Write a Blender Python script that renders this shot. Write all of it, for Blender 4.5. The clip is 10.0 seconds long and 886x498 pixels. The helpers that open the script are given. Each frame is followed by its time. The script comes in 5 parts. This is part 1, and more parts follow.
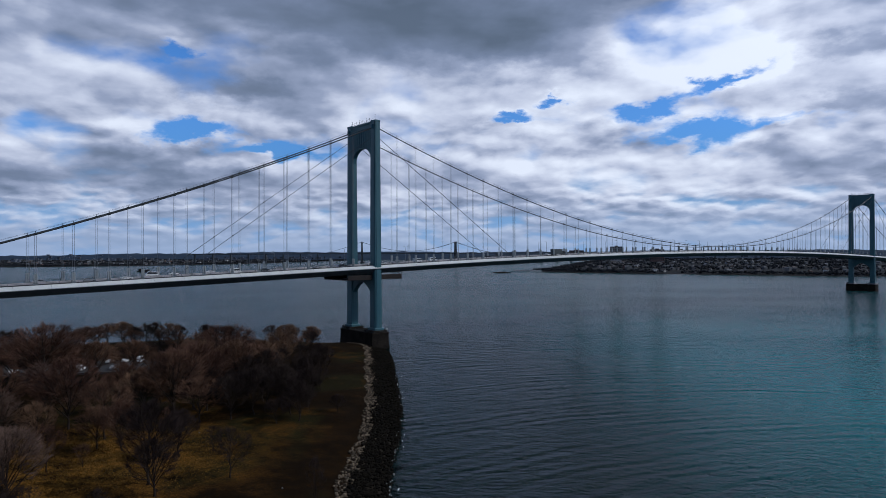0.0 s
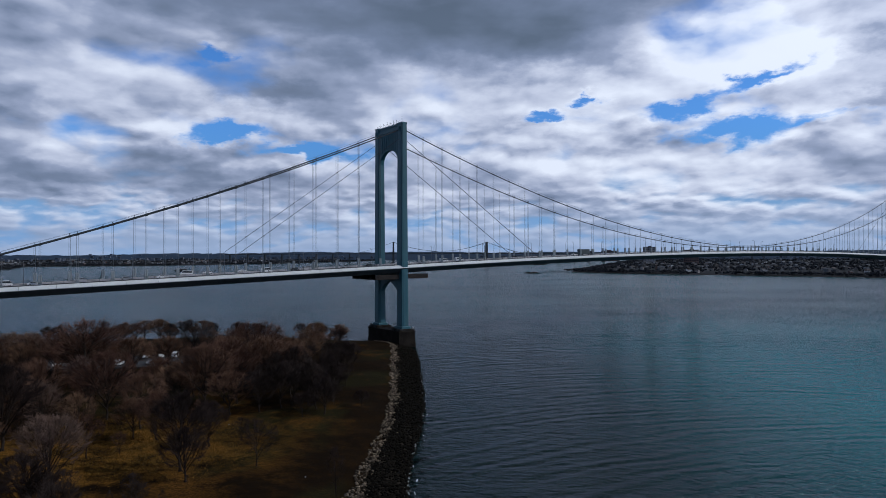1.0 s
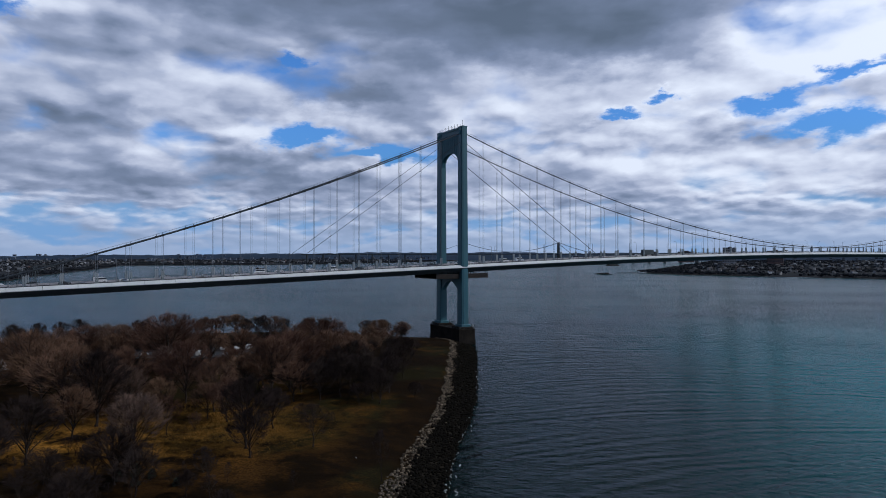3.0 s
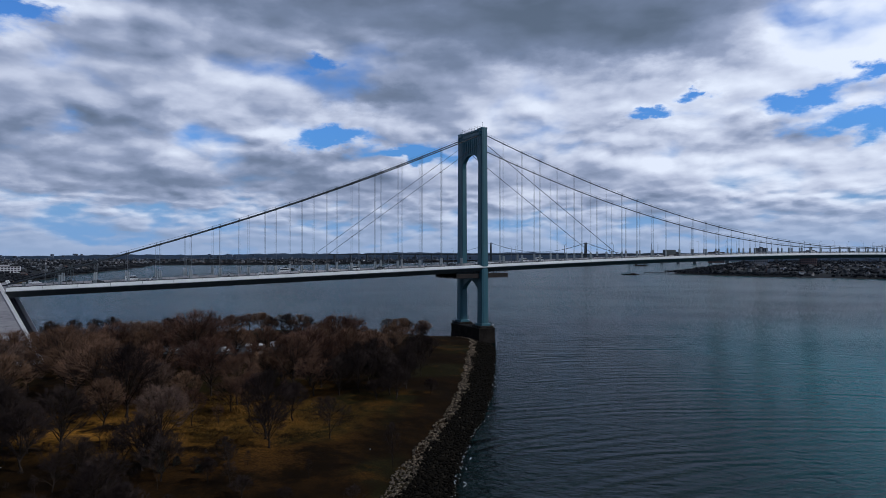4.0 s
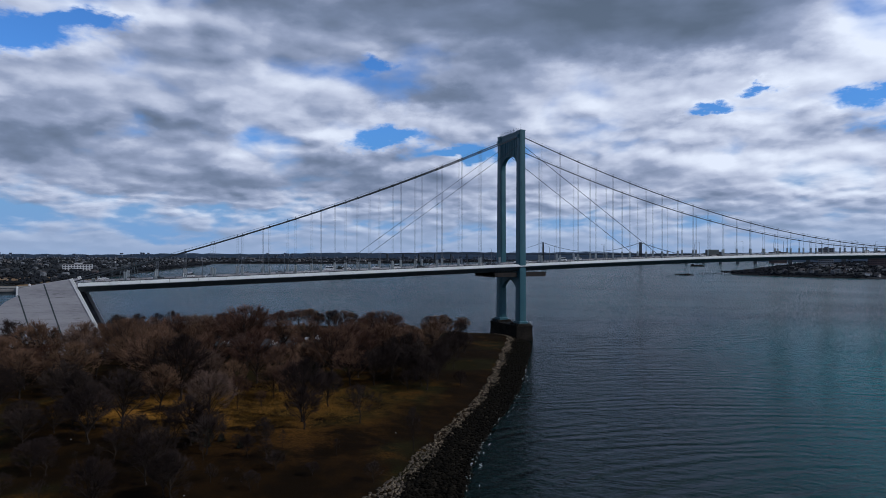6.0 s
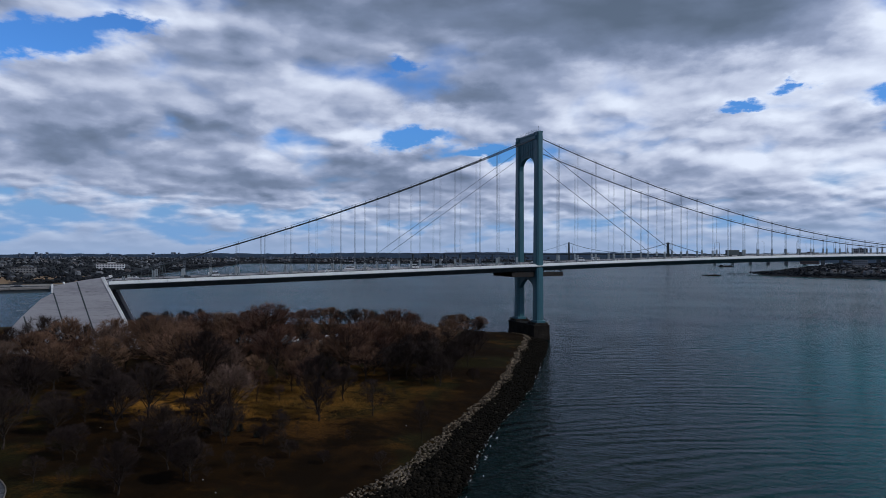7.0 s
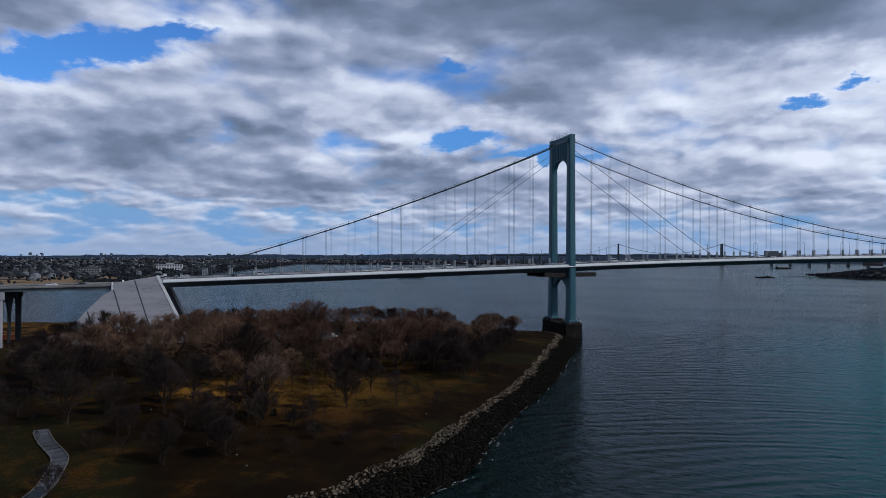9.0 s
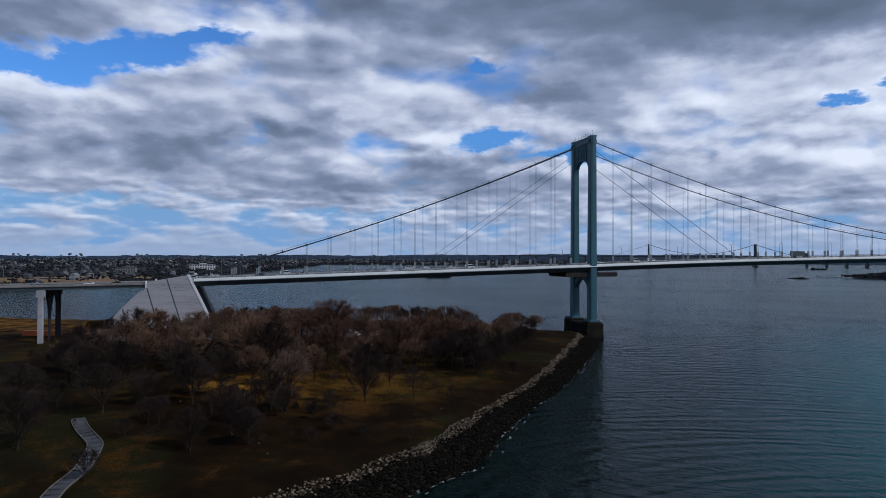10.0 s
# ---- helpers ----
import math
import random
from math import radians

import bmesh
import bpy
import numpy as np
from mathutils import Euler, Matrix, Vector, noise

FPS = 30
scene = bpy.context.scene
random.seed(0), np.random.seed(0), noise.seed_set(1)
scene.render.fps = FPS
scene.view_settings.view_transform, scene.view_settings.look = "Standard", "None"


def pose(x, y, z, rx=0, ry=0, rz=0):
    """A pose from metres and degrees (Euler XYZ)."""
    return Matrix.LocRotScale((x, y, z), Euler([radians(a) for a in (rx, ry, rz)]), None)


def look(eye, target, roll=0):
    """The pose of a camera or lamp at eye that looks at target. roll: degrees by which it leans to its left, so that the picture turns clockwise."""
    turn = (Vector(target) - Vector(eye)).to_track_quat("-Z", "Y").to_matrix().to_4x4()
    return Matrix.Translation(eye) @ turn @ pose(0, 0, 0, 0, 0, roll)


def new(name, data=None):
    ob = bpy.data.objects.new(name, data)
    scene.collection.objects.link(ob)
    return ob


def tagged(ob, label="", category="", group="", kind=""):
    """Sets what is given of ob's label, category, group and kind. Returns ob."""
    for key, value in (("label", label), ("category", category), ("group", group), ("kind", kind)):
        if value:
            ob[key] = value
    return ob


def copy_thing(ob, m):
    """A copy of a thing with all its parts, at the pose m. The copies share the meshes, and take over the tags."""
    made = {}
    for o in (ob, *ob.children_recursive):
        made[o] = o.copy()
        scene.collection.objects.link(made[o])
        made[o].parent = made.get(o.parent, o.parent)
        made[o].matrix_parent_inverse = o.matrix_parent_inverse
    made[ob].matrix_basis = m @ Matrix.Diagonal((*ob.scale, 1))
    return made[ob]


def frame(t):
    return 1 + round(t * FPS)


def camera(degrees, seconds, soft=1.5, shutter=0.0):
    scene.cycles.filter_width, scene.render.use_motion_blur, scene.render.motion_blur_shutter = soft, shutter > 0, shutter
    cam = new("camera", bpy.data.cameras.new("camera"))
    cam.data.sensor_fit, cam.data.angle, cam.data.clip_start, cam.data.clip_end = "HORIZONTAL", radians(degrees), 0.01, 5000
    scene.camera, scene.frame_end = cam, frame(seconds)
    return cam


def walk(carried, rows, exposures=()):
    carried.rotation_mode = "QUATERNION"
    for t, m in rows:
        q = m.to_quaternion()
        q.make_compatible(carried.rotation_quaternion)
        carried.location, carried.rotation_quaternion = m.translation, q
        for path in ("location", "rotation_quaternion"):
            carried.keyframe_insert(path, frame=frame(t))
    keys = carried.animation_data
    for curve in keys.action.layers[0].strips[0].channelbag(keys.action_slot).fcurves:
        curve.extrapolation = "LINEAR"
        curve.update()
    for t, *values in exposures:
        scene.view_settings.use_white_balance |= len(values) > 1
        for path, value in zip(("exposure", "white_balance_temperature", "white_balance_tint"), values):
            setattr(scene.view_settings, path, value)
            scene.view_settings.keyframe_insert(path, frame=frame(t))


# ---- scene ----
cam = camera(68.5, 10.0, soft=0.45)
METRES, EYE, TILT, LEAN, TURN = 65.0, 48.7, 0.0, 0.0, 0.0
ROWS = [
    (0.0, 0.0, 0.0, 0.0, 0.0, 0.26, 0.23),
    (0.5, 0.0248, -0.0322, -0.0007, 1.31, 0.27, 0.22),
    (1.0, 0.0477, -0.0665, -0.0026, 2.79, 0.29, 0.17),
    (1.5, 0.0759, -0.0999, -0.0026, 4.51, 0.3, 0.12),
    (2.0, 0.1022, -0.133, -0.0041, 6.26, 0.31, 0.09),
    (2.5, 0.1308, -0.1653, -0.005, 7.81, 0.33, 0.07),
    (4.0, 0.2301, -0.2626, -0.0089, 11.55, 0.37, 0.01),
    (4.5, 0.2672, -0.2978, -0.0091, 12.73, 0.36, -0.03),
    (5.0, 0.305, -0.3321, -0.0102, 13.92, 0.34, -0.03),
    (5.5, 0.3439, -0.3664, -0.0106, 15.07, 0.33, -0.08),
    (7.0, 0.477, -0.4695, -0.0122, 18.56, 0.33, -0.19),
    (7.5, 0.5217, -0.5003, -0.0139, 19.58, 0.35, -0.26),
    (8.0, 0.5647, -0.5324, -0.0155, 20.67, 0.39, -0.25),
    (8.5, 0.6102, -0.5632, -0.0167, 21.78, 0.41, -0.23),
    (9.0, 0.6576, -0.5911, -0.0185, 22.89, 0.44, -0.24),
    (9.5, 0.703, -0.6211, -0.0209, 24.01, 0.47, -0.24),
    (10.0, 0.7498, -0.6495, -0.0227, 25.45, 0.48, -0.26),
]
walk(cam, [(t, pose(0, 0, EYE, TILT, LEAN, TURN) @ pose(METRES * x, METRES * y, METRES * z, 90 + pitch, roll, yaw)) for t, x, y, z, yaw, pitch, roll in ROWS], ((0.0, -0.22, 5750, 10), (10.0, -0.22, 5750, 10)))

# ---------------------------------------------------------------- world: broken cloud over a blue sky, sun from the south
SUN_AZ, SUN_EL = 92.0, 40.0          # degrees clockwise from +y, and above the horizon
world = bpy.data.worlds.new("sky")
scene.world = world
world.use_nodes = True
wt = world.node_tree
wt.nodes.clear()


def wire(tree, sock, value):
    if hasattr(value, "is_output"):
        tree.links.new(value, sock)
    else:
        sock.default_value = value


def op(tree, kind, a, b=0.0, c=0.0):
    n = tree.nodes.new("ShaderNodeMath")
    n.operation = kind
    for s, v in zip(n.inputs, (a, b, c)):
        wire(tree, s, v)
    return n.outputs[0]


def ramp01(tree, v, lo, hi):
    n = tree.nodes.new("ShaderNodeMapRange")
    n.interpolation_type = "SMOOTHSTEP"
    for s, x in zip(n.inputs, (v, lo, hi, 0.0, 1.0)):
        wire(tree, s, x)
    return n.outputs[0]


def blend(tree, f, a, b):
    n = tree.nodes.new("ShaderNodeMix")
    n.data_type = "RGBA"
    wire(tree, n.inputs[0], f)
    wire(tree, n.inputs[6], a)
    wire(tree, n.inputs[7], b)
    return n.outputs[2]


def fbm(tree, vec, scale, detail=5.0, rough=0.55, distort=0.0):
    n = tree.nodes.new("ShaderNodeTexNoise")
    wire(tree, n.inputs["Vector"], vec)
    n.inputs["Scale"].default_value = scale
    n.inputs["Detail"].default_value = detail
    n.inputs["Roughness"].default_value = rough
    n.inputs["Distortion"].default_value = distort
    return n.outputs[0]


def vec3(tree, x, y, z):
    n = tree.nodes.new("ShaderNodeCombineXYZ")
    for s, v in zip(n.inputs, (x, y, z)):
        wire(tree, s, v)
    return n.outputs[0]


def build_sky():
    t = wt
    co = t.nodes.new("ShaderNodeTexCoord")
    sp = t.nodes.new("ShaderNodeSeparateXYZ")
    t.links.new(co.outputs["Generated"], sp.inputs[0])
    x, y, z = sp.outputs
    az = op(t, "MULTIPLY", op(t, "ARCTAN2", x, y), 57.2958)
    el = op(t, "MULTIPLY", op(t, "ARCSINE", z), 57.2958)
    # ragged wobble of cloud outlines, in degrees
    wob = vec3(t, op(t, "MULTIPLY", az, 0.26), op(t, "MULTIPLY", el, 0.52), 1.0)
    wob2 = vec3(t, op(t, "MULTIPLY", az, 0.26), op(t, "MULTIPLY", el, 0.52), 8.0)
    w1 = op(t, "MULTIPLY", op(t, "SUBTRACT", fbm(t, wob, 1.0, 6.0, 0.60), 0.5), 8.0)
    w2 = op(t, "MULTIPLY", op(t, "SUBTRACT", fbm(t, wob2, 1.0, 6.0, 0.60), 0.5), 4.0)
    waz, wel = op(t, "ADD", az, w1), op(t, "ADD", el, w2)

    def spot(a, e, ra, re, tilt=0.0):
        da = op(t, "SUBTRACT", waz, a)
        de = op(t, "SUBTRACT", op(t, "SUBTRACT", wel, e), op(t, "MULTIPLY", da, tilt))
        q = op(t, "ADD", op(t, "POWER", op(t, "DIVIDE", op(t, "ABSOLUTE", da), ra), 2.0), op(t, "POWER", op(t, "DIVIDE", op(t, "ABSOLUTE", de), re), 2.0))
        return op(t, "EXPONENT", op(t, "MULTIPLY", q, -1.0))

    def total(spots):
        s = 0.0
        for amount, *rest in spots:
            s = op(t, "ADD", s, op(t, "MULTIPLY", spot(*rest), amount))
        return s

    low = ramp01(t, el, 7.5, 3.5)
    high = ramp01(t, el, 9.5, 16.0)
    mid = op(t, "SUBTRACT", op(t, "SUBTRACT", 1.0, low), high)

    def cells(w, h, seed, da, de):
        """Cloud thickness in cells w by h degrees, with round lumps on them, looked up a share of a cell off."""
        v = vec3(t, op(t, "ADD", op(t, "DIVIDE", op(t, "ADD", az, op(t, "MULTIPLY", w1, 0.22)), w), da), op(t, "ADD", op(t, "DIVIDE", op(t, "ADD", el, op(t, "MULTIPLY", w2, 0.16)), h), de), seed)
        lump = t.nodes.new("ShaderNodeTexVoronoi")
        lump.feature = "SMOOTH_F1"
        t.links.new(v, lump.inputs["Vector"])
        for key, value in (("Scale", 2.1), ("Detail", 1.5), ("Roughness", 0.45), ("Smoothness", 0.75), ("Randomness", 1.0)):
            lump.inputs[key].default_value = value
        return op(t, "ADD", op(t, "MULTIPLY", fbm(t, v, 1.0, 5.0, 0.50, 0.1), 0.78), op(t, "MULTIPLY", op(t, "SUBTRACT", 0.95, lump.outputs["Distance"]), 0.22))

    def depth(da, de):
        """Small flat rows near the horizon, larger cumulus above, broad banks overhead."""
        d = op(t, "MULTIPLY", low, cells(5.4, 1.7, 0.0, da, de))
        d = op(t, "ADD", d, op(t, "MULTIPLY", mid, cells(8.5, 4.0, 4.0, da, de)))
        return op(t, "ADD", d, op(t, "MULTIPLY", high, cells(13.0, 6.0, 9.0, da, de)))

    gaps = total(((0.55, -22.2, 16.1, 1.0, 0.7), (1.1, -20.8, 10.0, 3.4, 0.9, 0.12), (1.0, -14.5, 8.6, 3.6, 0.55, -0.05), (0.9, 6.1, 11.7, 1.9, 0.55),
                  (0.8, 9.7, 12.9, 1.2, 0.4), (1.0, 17.5, 11.8, 2.6, 0.8, 0.1), (1.0, 23.6, 13.5, 3.0, 0.7, 0.25), (1.1, 20.5, 9.7, 4.2, 1.1, -0.05), (0.6, 27.0, 10.4, 3.0, 0.5),
                  (1.15, -52.0, 15.2, 6.5, 1.2, 0.16), (0.9, -45.5, 17.4, 3.5, 0.7, 0.1), (0.7, -60.0, 13.8, 5.0, 0.9),
                  (0.50, -57.0, 3.0, 15.0, 1.9), (0.36, -36.0, 2.4, 12.0, 1.4), (0.25, -8.0, 2.2, 16.0, 1.0), (0.3, 30.0, 4.0, 8.0, 1.3),
                  (0.9, 75.0, 30.0, 14.0, 9.0), (0.8, -120.0, 35.0, 25.0, 10.0), (0.8, 160.0, 28.0, 25.0, 9.0), (0.8, -15.0, 52.0, 30.0, 10.0)))
    n = depth(0.0, 0.0)
    toward = depth(0.06, 0.17)
    banks = total(((0.48, -6.0, 19.8, 18.0, 3.2), (0.10, 4.0, 16.8, 9.0, 1.7), (0.36, -17.5, 13.6, 5.0, 1.3), (0.30, 31.5, 15.0, 3.5, 1.0), (0.24, 31.0, 11.0, 4.0, 1.0), (0.15, -47.0, 8.0, 12.0, 1.3), (0.12, -28.0, 6.0, 12.0, 0.8), (0.14, -35.0, 9.5, 5.0, 1.5)))
    cover = op(t, "SUBTRACT", op(t, "ADD", op(t, "MULTIPLY", op(t, "SUBTRACT", n, 0.5), 2.3), 0.47), op(t, "MULTIPLY", gaps, 0.85))
    cover = op(t, "ADD", cover, op(t, "MULTIPLY", op(t, "MAXIMUM", op(t, "SUBTRACT", banks, gaps), 0.0), 0.6))
    mask = ramp01(t, cover, -0.24, 0.26)
    glow = total(((0.50, 24.0, 16.0, 6.0, 3.5), (0.38, 8.0, 12.8, 12.0, 2.6), (0.22, 27.0, 11.0, 6.0, 2.5), (0.22, 13.0, 6.5, 15.0, 2.4), (0.75, 65.0, 32.0, 34.0, 18.0), (0.14, -33.0, 15.0, 7.0, 4.0), (0.16, -55.0, 12.0, 9.0, 1.3), (0.12, -28.0, 10.0, 5.0, 1.2)))
    calm = op(t, "MAXIMUM", op(t, "SUBTRACT", 1.0, op(t, "MULTIPLY", banks, 1.6)), 0.22)
    relief = op(t, "MULTIPLY", op(t, "MULTIPLY", op(t, "SUBTRACT", n, toward), 2.5), calm)
    # thin rims let the light through, thick middles are grey
    thick = op(t, "MULTIPLY", op(t, "MINIMUM", op(t, "MAXIMUM", cover, 0.0), 1.1), op(t, "ADD", op(t, "MULTIPLY", calm, 0.40), 0.10))
    broad = op(t, "MULTIPLY", op(t, "SUBTRACT", fbm(t, vec3(t, op(t, "DIVIDE", az, 14.0), op(t, "DIVIDE", el, 4.2), 31.0), 1.0, 4.0, 0.5), 0.5), 0.75)
    shade = op(t, "ADD", op(t, "ADD", op(t, "SUBTRACT", 0.71, thick), relief), broad)
    shade = op(t, "ADD", op(t, "SUBTRACT", shade, banks), glow)
    # overhead the layer is thick and grey
    shade = op(t, "SUBTRACT", shade, op(t, "MULTIPLY", ramp01(t, el, 18.0, 29.0), 0.45))
    cr = t.nodes.new("ShaderNodeValToRGB")
    t.links.new(shade, cr.inputs[0])
    els = cr.color_ramp.elements
    els[0].position, els[0].color = 0.0, (0.135, 0.170, 0.225, 1)
    els[1].position, els[1].color = 0.98, (0.95, 0.96, 1.0, 1)
    for p, c in ((0.30, (0.222, 0.265, 0.36)), (0.52, (0.375, 0.415, 0.53)), (0.72, (0.65, 0.67, 0.76))):
        e = els.new(p)
        e.color = (*c, 1)
    sky = t.nodes.new("ShaderNodeTexSky")
    sky.sky_type, sky.sun_disc = "NISHITA", False
    sky.sun_elevation, sky.sun_rotation = radians(SUN_EL), radians(SUN_AZ)
    sky.air_density, sky.dust_density, sky.ozone_density = 1.0, 0.1, 4.0
    cloud = blend(t, ramp01(t, el, 5.5, -1.0), cr.outputs[0], (0.38, 0.47, 0.63, 1))
    mul = t.nodes.new("ShaderNodeVectorMath")
    mul.operation = "SCALE"
    t.links.new(cloud, mul.inputs[0])
    # thick grey layer overhead, thinner and bright towards the sun
    near_sun = spot(70.0, 32.0, 38.0, 20.0)
    grey = op(t, "MULTIPLY", ramp01(t, el, 19.0, 31.0), op(t, "SUBTRACT", 1.0, near_sun))
    t.links.new(op(t, "ADD", op(t, "SUBTRACT", 10.0, op(t, "MULTIPLY", grey, 6.8)), op(t, "MULTIPLY", near_sun, 6.0)), mul.inputs[3])
    tint = t.nodes.new("ShaderNodeVectorMath")
    tint.operation = "MULTIPLY"
    t.links.new(sky.outputs[0], tint.inputs[0])
    tint.inputs[1].default_value = (0.66, 1.02, 1.42)
    clear = t.nodes.new("ShaderNodeVectorMath")
    clear.operation = "SCALE"
    t.links.new(tint.outputs[0], clear.inputs[0])
    t.links.new(op(t, "ADD", 0.52, op(t, "MULTIPLY", ramp01(t, el, 1.0, 13.0), 0.46)), clear.inputs[3])
    blue = blend(t, ramp01(t, el, 9.0, 1.5), clear.outputs[0], (2.4, 4.1, 6.6, 1))
    mixed = blend(t, mask, blue, mul.outputs[0])
    bg = t.nodes.new("ShaderNodeBackground")
    t.links.new(mixed, bg.inputs[0])
    bg.inputs[1].default_value = 0.1
    out = t.nodes.new("ShaderNodeOutputWorld")
    t.links.new(bg.outputs[0], out.inputs[0])


build_sky()
sun = new("sun", bpy.data.lights.new("sun", "SUN"))
sun.data.energy, sun.data.angle, sun.data.color = 1.9, radians(1.5), (1.0, 0.93, 0.83)
sd = Vector((math.sin(radians(SUN_AZ)) * math.cos(radians(SUN_EL)), math.cos(radians(SUN_AZ)) * math.cos(radians(SUN_EL)), math.sin(radians(SUN_EL))))
sun.matrix_world = look(sd * 500, (0, 0, 0))

# ---------------------------------------------------------------- materials


def material(name, low, high, rough=0.7, metal=0.0, coarse=0.3, fine=6.0, bump=0.15, depth=0.05, third=None, third_at=0.6, vary=0.0, stretch=(1, 1, 1), spec=0.5):
    """Two colours mixed by coarse and fine noise at metre scale, with relief; a third colour in stains; vary: from object to object."""
    m = bpy.data.materials.new(name)
    m.use_nodes = True
    t = m.node_tree
    p = t.nodes["Principled BSDF"]
    co = t.nodes.new("ShaderNodeTexCoord")
    mp = t.nodes.new("ShaderNodeMapping")
    mp.inputs["Scale"].default_value = stretch
    t.links.new(co.outputs["Object"], mp.inputs[0])
    v = mp.outputs[0]
    n1, n2 = fbm(t, v, coarse, 4.0, 0.6), fbm(t, v, fine, 4.0, 0.65)
    f = ramp01(t, op(t, "ADD", op(t, "MULTIPLY", n1, 0.6), op(t, "MULTIPLY", n2, 0.4)), 0.36, 0.64)
    col = blend(t, f, (*low, 1), (*high, 1))
    if third:
        n3 = fbm(t, v, coarse * 2.3, 6.0, 0.7, 0.6)
        col = blend(t, ramp01(t, n3, third_at, third_at + 0.12), col, (*third, 1))
    if vary:
        oi = t.nodes.new("ShaderNodeObjectInfo")
        hs = t.nodes.new("ShaderNodeHueSaturation")
        t.links.new(col, hs.inputs["Color"])
        t.links.new(op(t, "ADD", op(t, "MULTIPLY", oi.outputs["Random"], 2 * vary), 1.0 - vary), hs.inputs["Value"])
        t.links.new(op(t, "ADD", op(t, "MULTIPLY", oi.outputs["Random"], 0.02), 0.49), hs.inputs["Hue"])
        col = hs.outputs[0]
    t.links.new(col, p.inputs["Base Color"])
    t.links.new(op(t, "ADD", op(t, "MULTIPLY", n2, 0.2), rough - 0.1), p.inputs["Roughness"])
    p.inputs["Metallic"].default_value = metal
    p.inputs["Specular IOR Level"].default_value = spec
    if bump:
        b = t.nodes.new("ShaderNodeBump")
        b.inputs["Strength"].default_value, b.inputs["Distance"].default_value = bump, depth
        t.links.new(n2, b.inputs["Height"])
        t.links.new(b.outputs[0], p.inputs["Normal"])
    return m


def isle(m, amount):
    """Adds a brightness change from loose piece to loose piece of one mesh."""
    t = m.node_tree
    p = t.nodes["Principled BSDF"]
    old = p.inputs["Base Color"].links[0].from_socket
    g = t.nodes.new("ShaderNodeNewGeometry")
    hs = t.nodes.new("ShaderNodeHueSaturation")
    t.links.new(old, hs.inputs["Color"])
    t.links.new(op(t, "ADD", op(t, "MULTIPLY", g.outputs["Random Per Island"], 2 * amount), 1.0 - amount), hs.inputs["Value"])
    t.links.new(hs.outputs[0], p.inputs["Base Color"])
    return m


def water_material():
    m = bpy.data.materials.new("estuary_water")
    m.use_nodes = True
    t = m.node_tree
    p = t.nodes["Principled BSDF"]
    co = t.nodes.new("ShaderNodeTexCoord")
    mp = t.nodes.new("ShaderNodeMapping")
    mp.inputs["Rotation"].default_value = (0, 0, radians(-14))
    mp.inputs["Scale"].default_value = (0.50, 1.0, 1.0)
    t.links.new(co.outputs["Object"], mp.inputs[0])
    v = mp.outputs[0]
    sp = t.nodes.new("ShaderNodeSeparateXYZ")
    t.links.new(co.outputs["Object"], sp.inputs[0])
    wx, wy = sp.outputs[0], sp.outputs[1]
    patch = fbm(t, v, 0.010, 4.0, 0.6, 0.6)
    swell = fbm(t, v, 0.15, 3.0, 0.55, 0.6)
    chop = fbm(t, v, 0.60, 3.0, 0.6, 0.5)
    fine = fbm(t, v, 1.9, 3.0, 0.6, 0.2)
    # wave trains that bend round the point
    bend = op(t, "MULTIPLY", fbm(t, v, 0.022, 2.0, 0.5), 26.0)
    dx, dy = op(t, "SUBTRACT", wx, 95.0), op(t, "SUBTRACT", wy, 60.0)
    far = op(t, "ADD", op(t, "SQRT", op(t, "ADD", op(t, "MULTIPLY", dx, dx), op(t, "MULTIPLY", dy, dy))), bend)
    train = op(t, "MULTIPLY", op(t, "ADD", op(t, "SINE", op(t, "MULTIPLY", far, 1.35)), op(t, "SINE", op(t, "MULTIPLY", far, 0.83))), ramp01(t, fbm(t, v, 0.03, 3.0, 0.6), 0.36, 0.62))
    h = op(t, "ADD", op(t, "ADD", op(t, "MULTIPLY", swell, 1.5), op(t, "MULTIPLY", train, 0.30)), op(t, "ADD", op(t, "MULTIPLY", chop, 1.35), op(t, "MULTIPLY", fine, 0.40)))
    b = t.nodes.new("ShaderNodeBump")
    # rougher in the open channel than in the lee of the point
    h = op(t, "MULTIPLY", h, op(t, "ADD", op(t, "MULTIPLY", ramp01(t, wy, 230.0, 700.0), 3.4), 1.0))
    t.links.new(h, b.inputs["Height"])
    b.inputs["Distance"].default_value = 2.0
    t.links.new(op(t, "ADD", op(t, "MULTIPLY", ramp01(t, patch, 0.35, 0.65), 0.35), 0.65), b.inputs["Strength"])
    t.links.new(b.outputs[0], p.inputs["Normal"])
    # grey-green by the bank, teal offshore; the brightening stands for reflected bright cloud
    out = ramp01(t, op(t, "ADD", wx, op(t, "MULTIPLY", op(t, "SUBTRACT", patch, 0.5), 50.0)), 25.0, 150.0)
    out = op(t, "MULTIPLY", out, op(t, "SUBTRACT", 1.0, op(t, "MULTIPLY", ramp01(t, wy, 220.0, 620.0), 0.72)))
    out = op(t, "MAXIMUM", out, op(t, "MULTIPLY", ramp01(t, wy, 300.0, 620.0), 0.18))
    t.links.new(blend(t, out, (0.004, 0.013, 0.012, 1), (0.010, 0.205, 0.235, 1)), p.inputs["Base Color"])
    t.links.new(op(t, "ADD", 0.08, op(t, "MULTIPLY", ramp01(t, wy, 180.0, 700.0), 0.12)), p.inputs["Roughness"])
    p.inputs["IOR"].default_value = 1.33
    p.inputs["Specular IOR Level"].default_value = 0.125
    return m


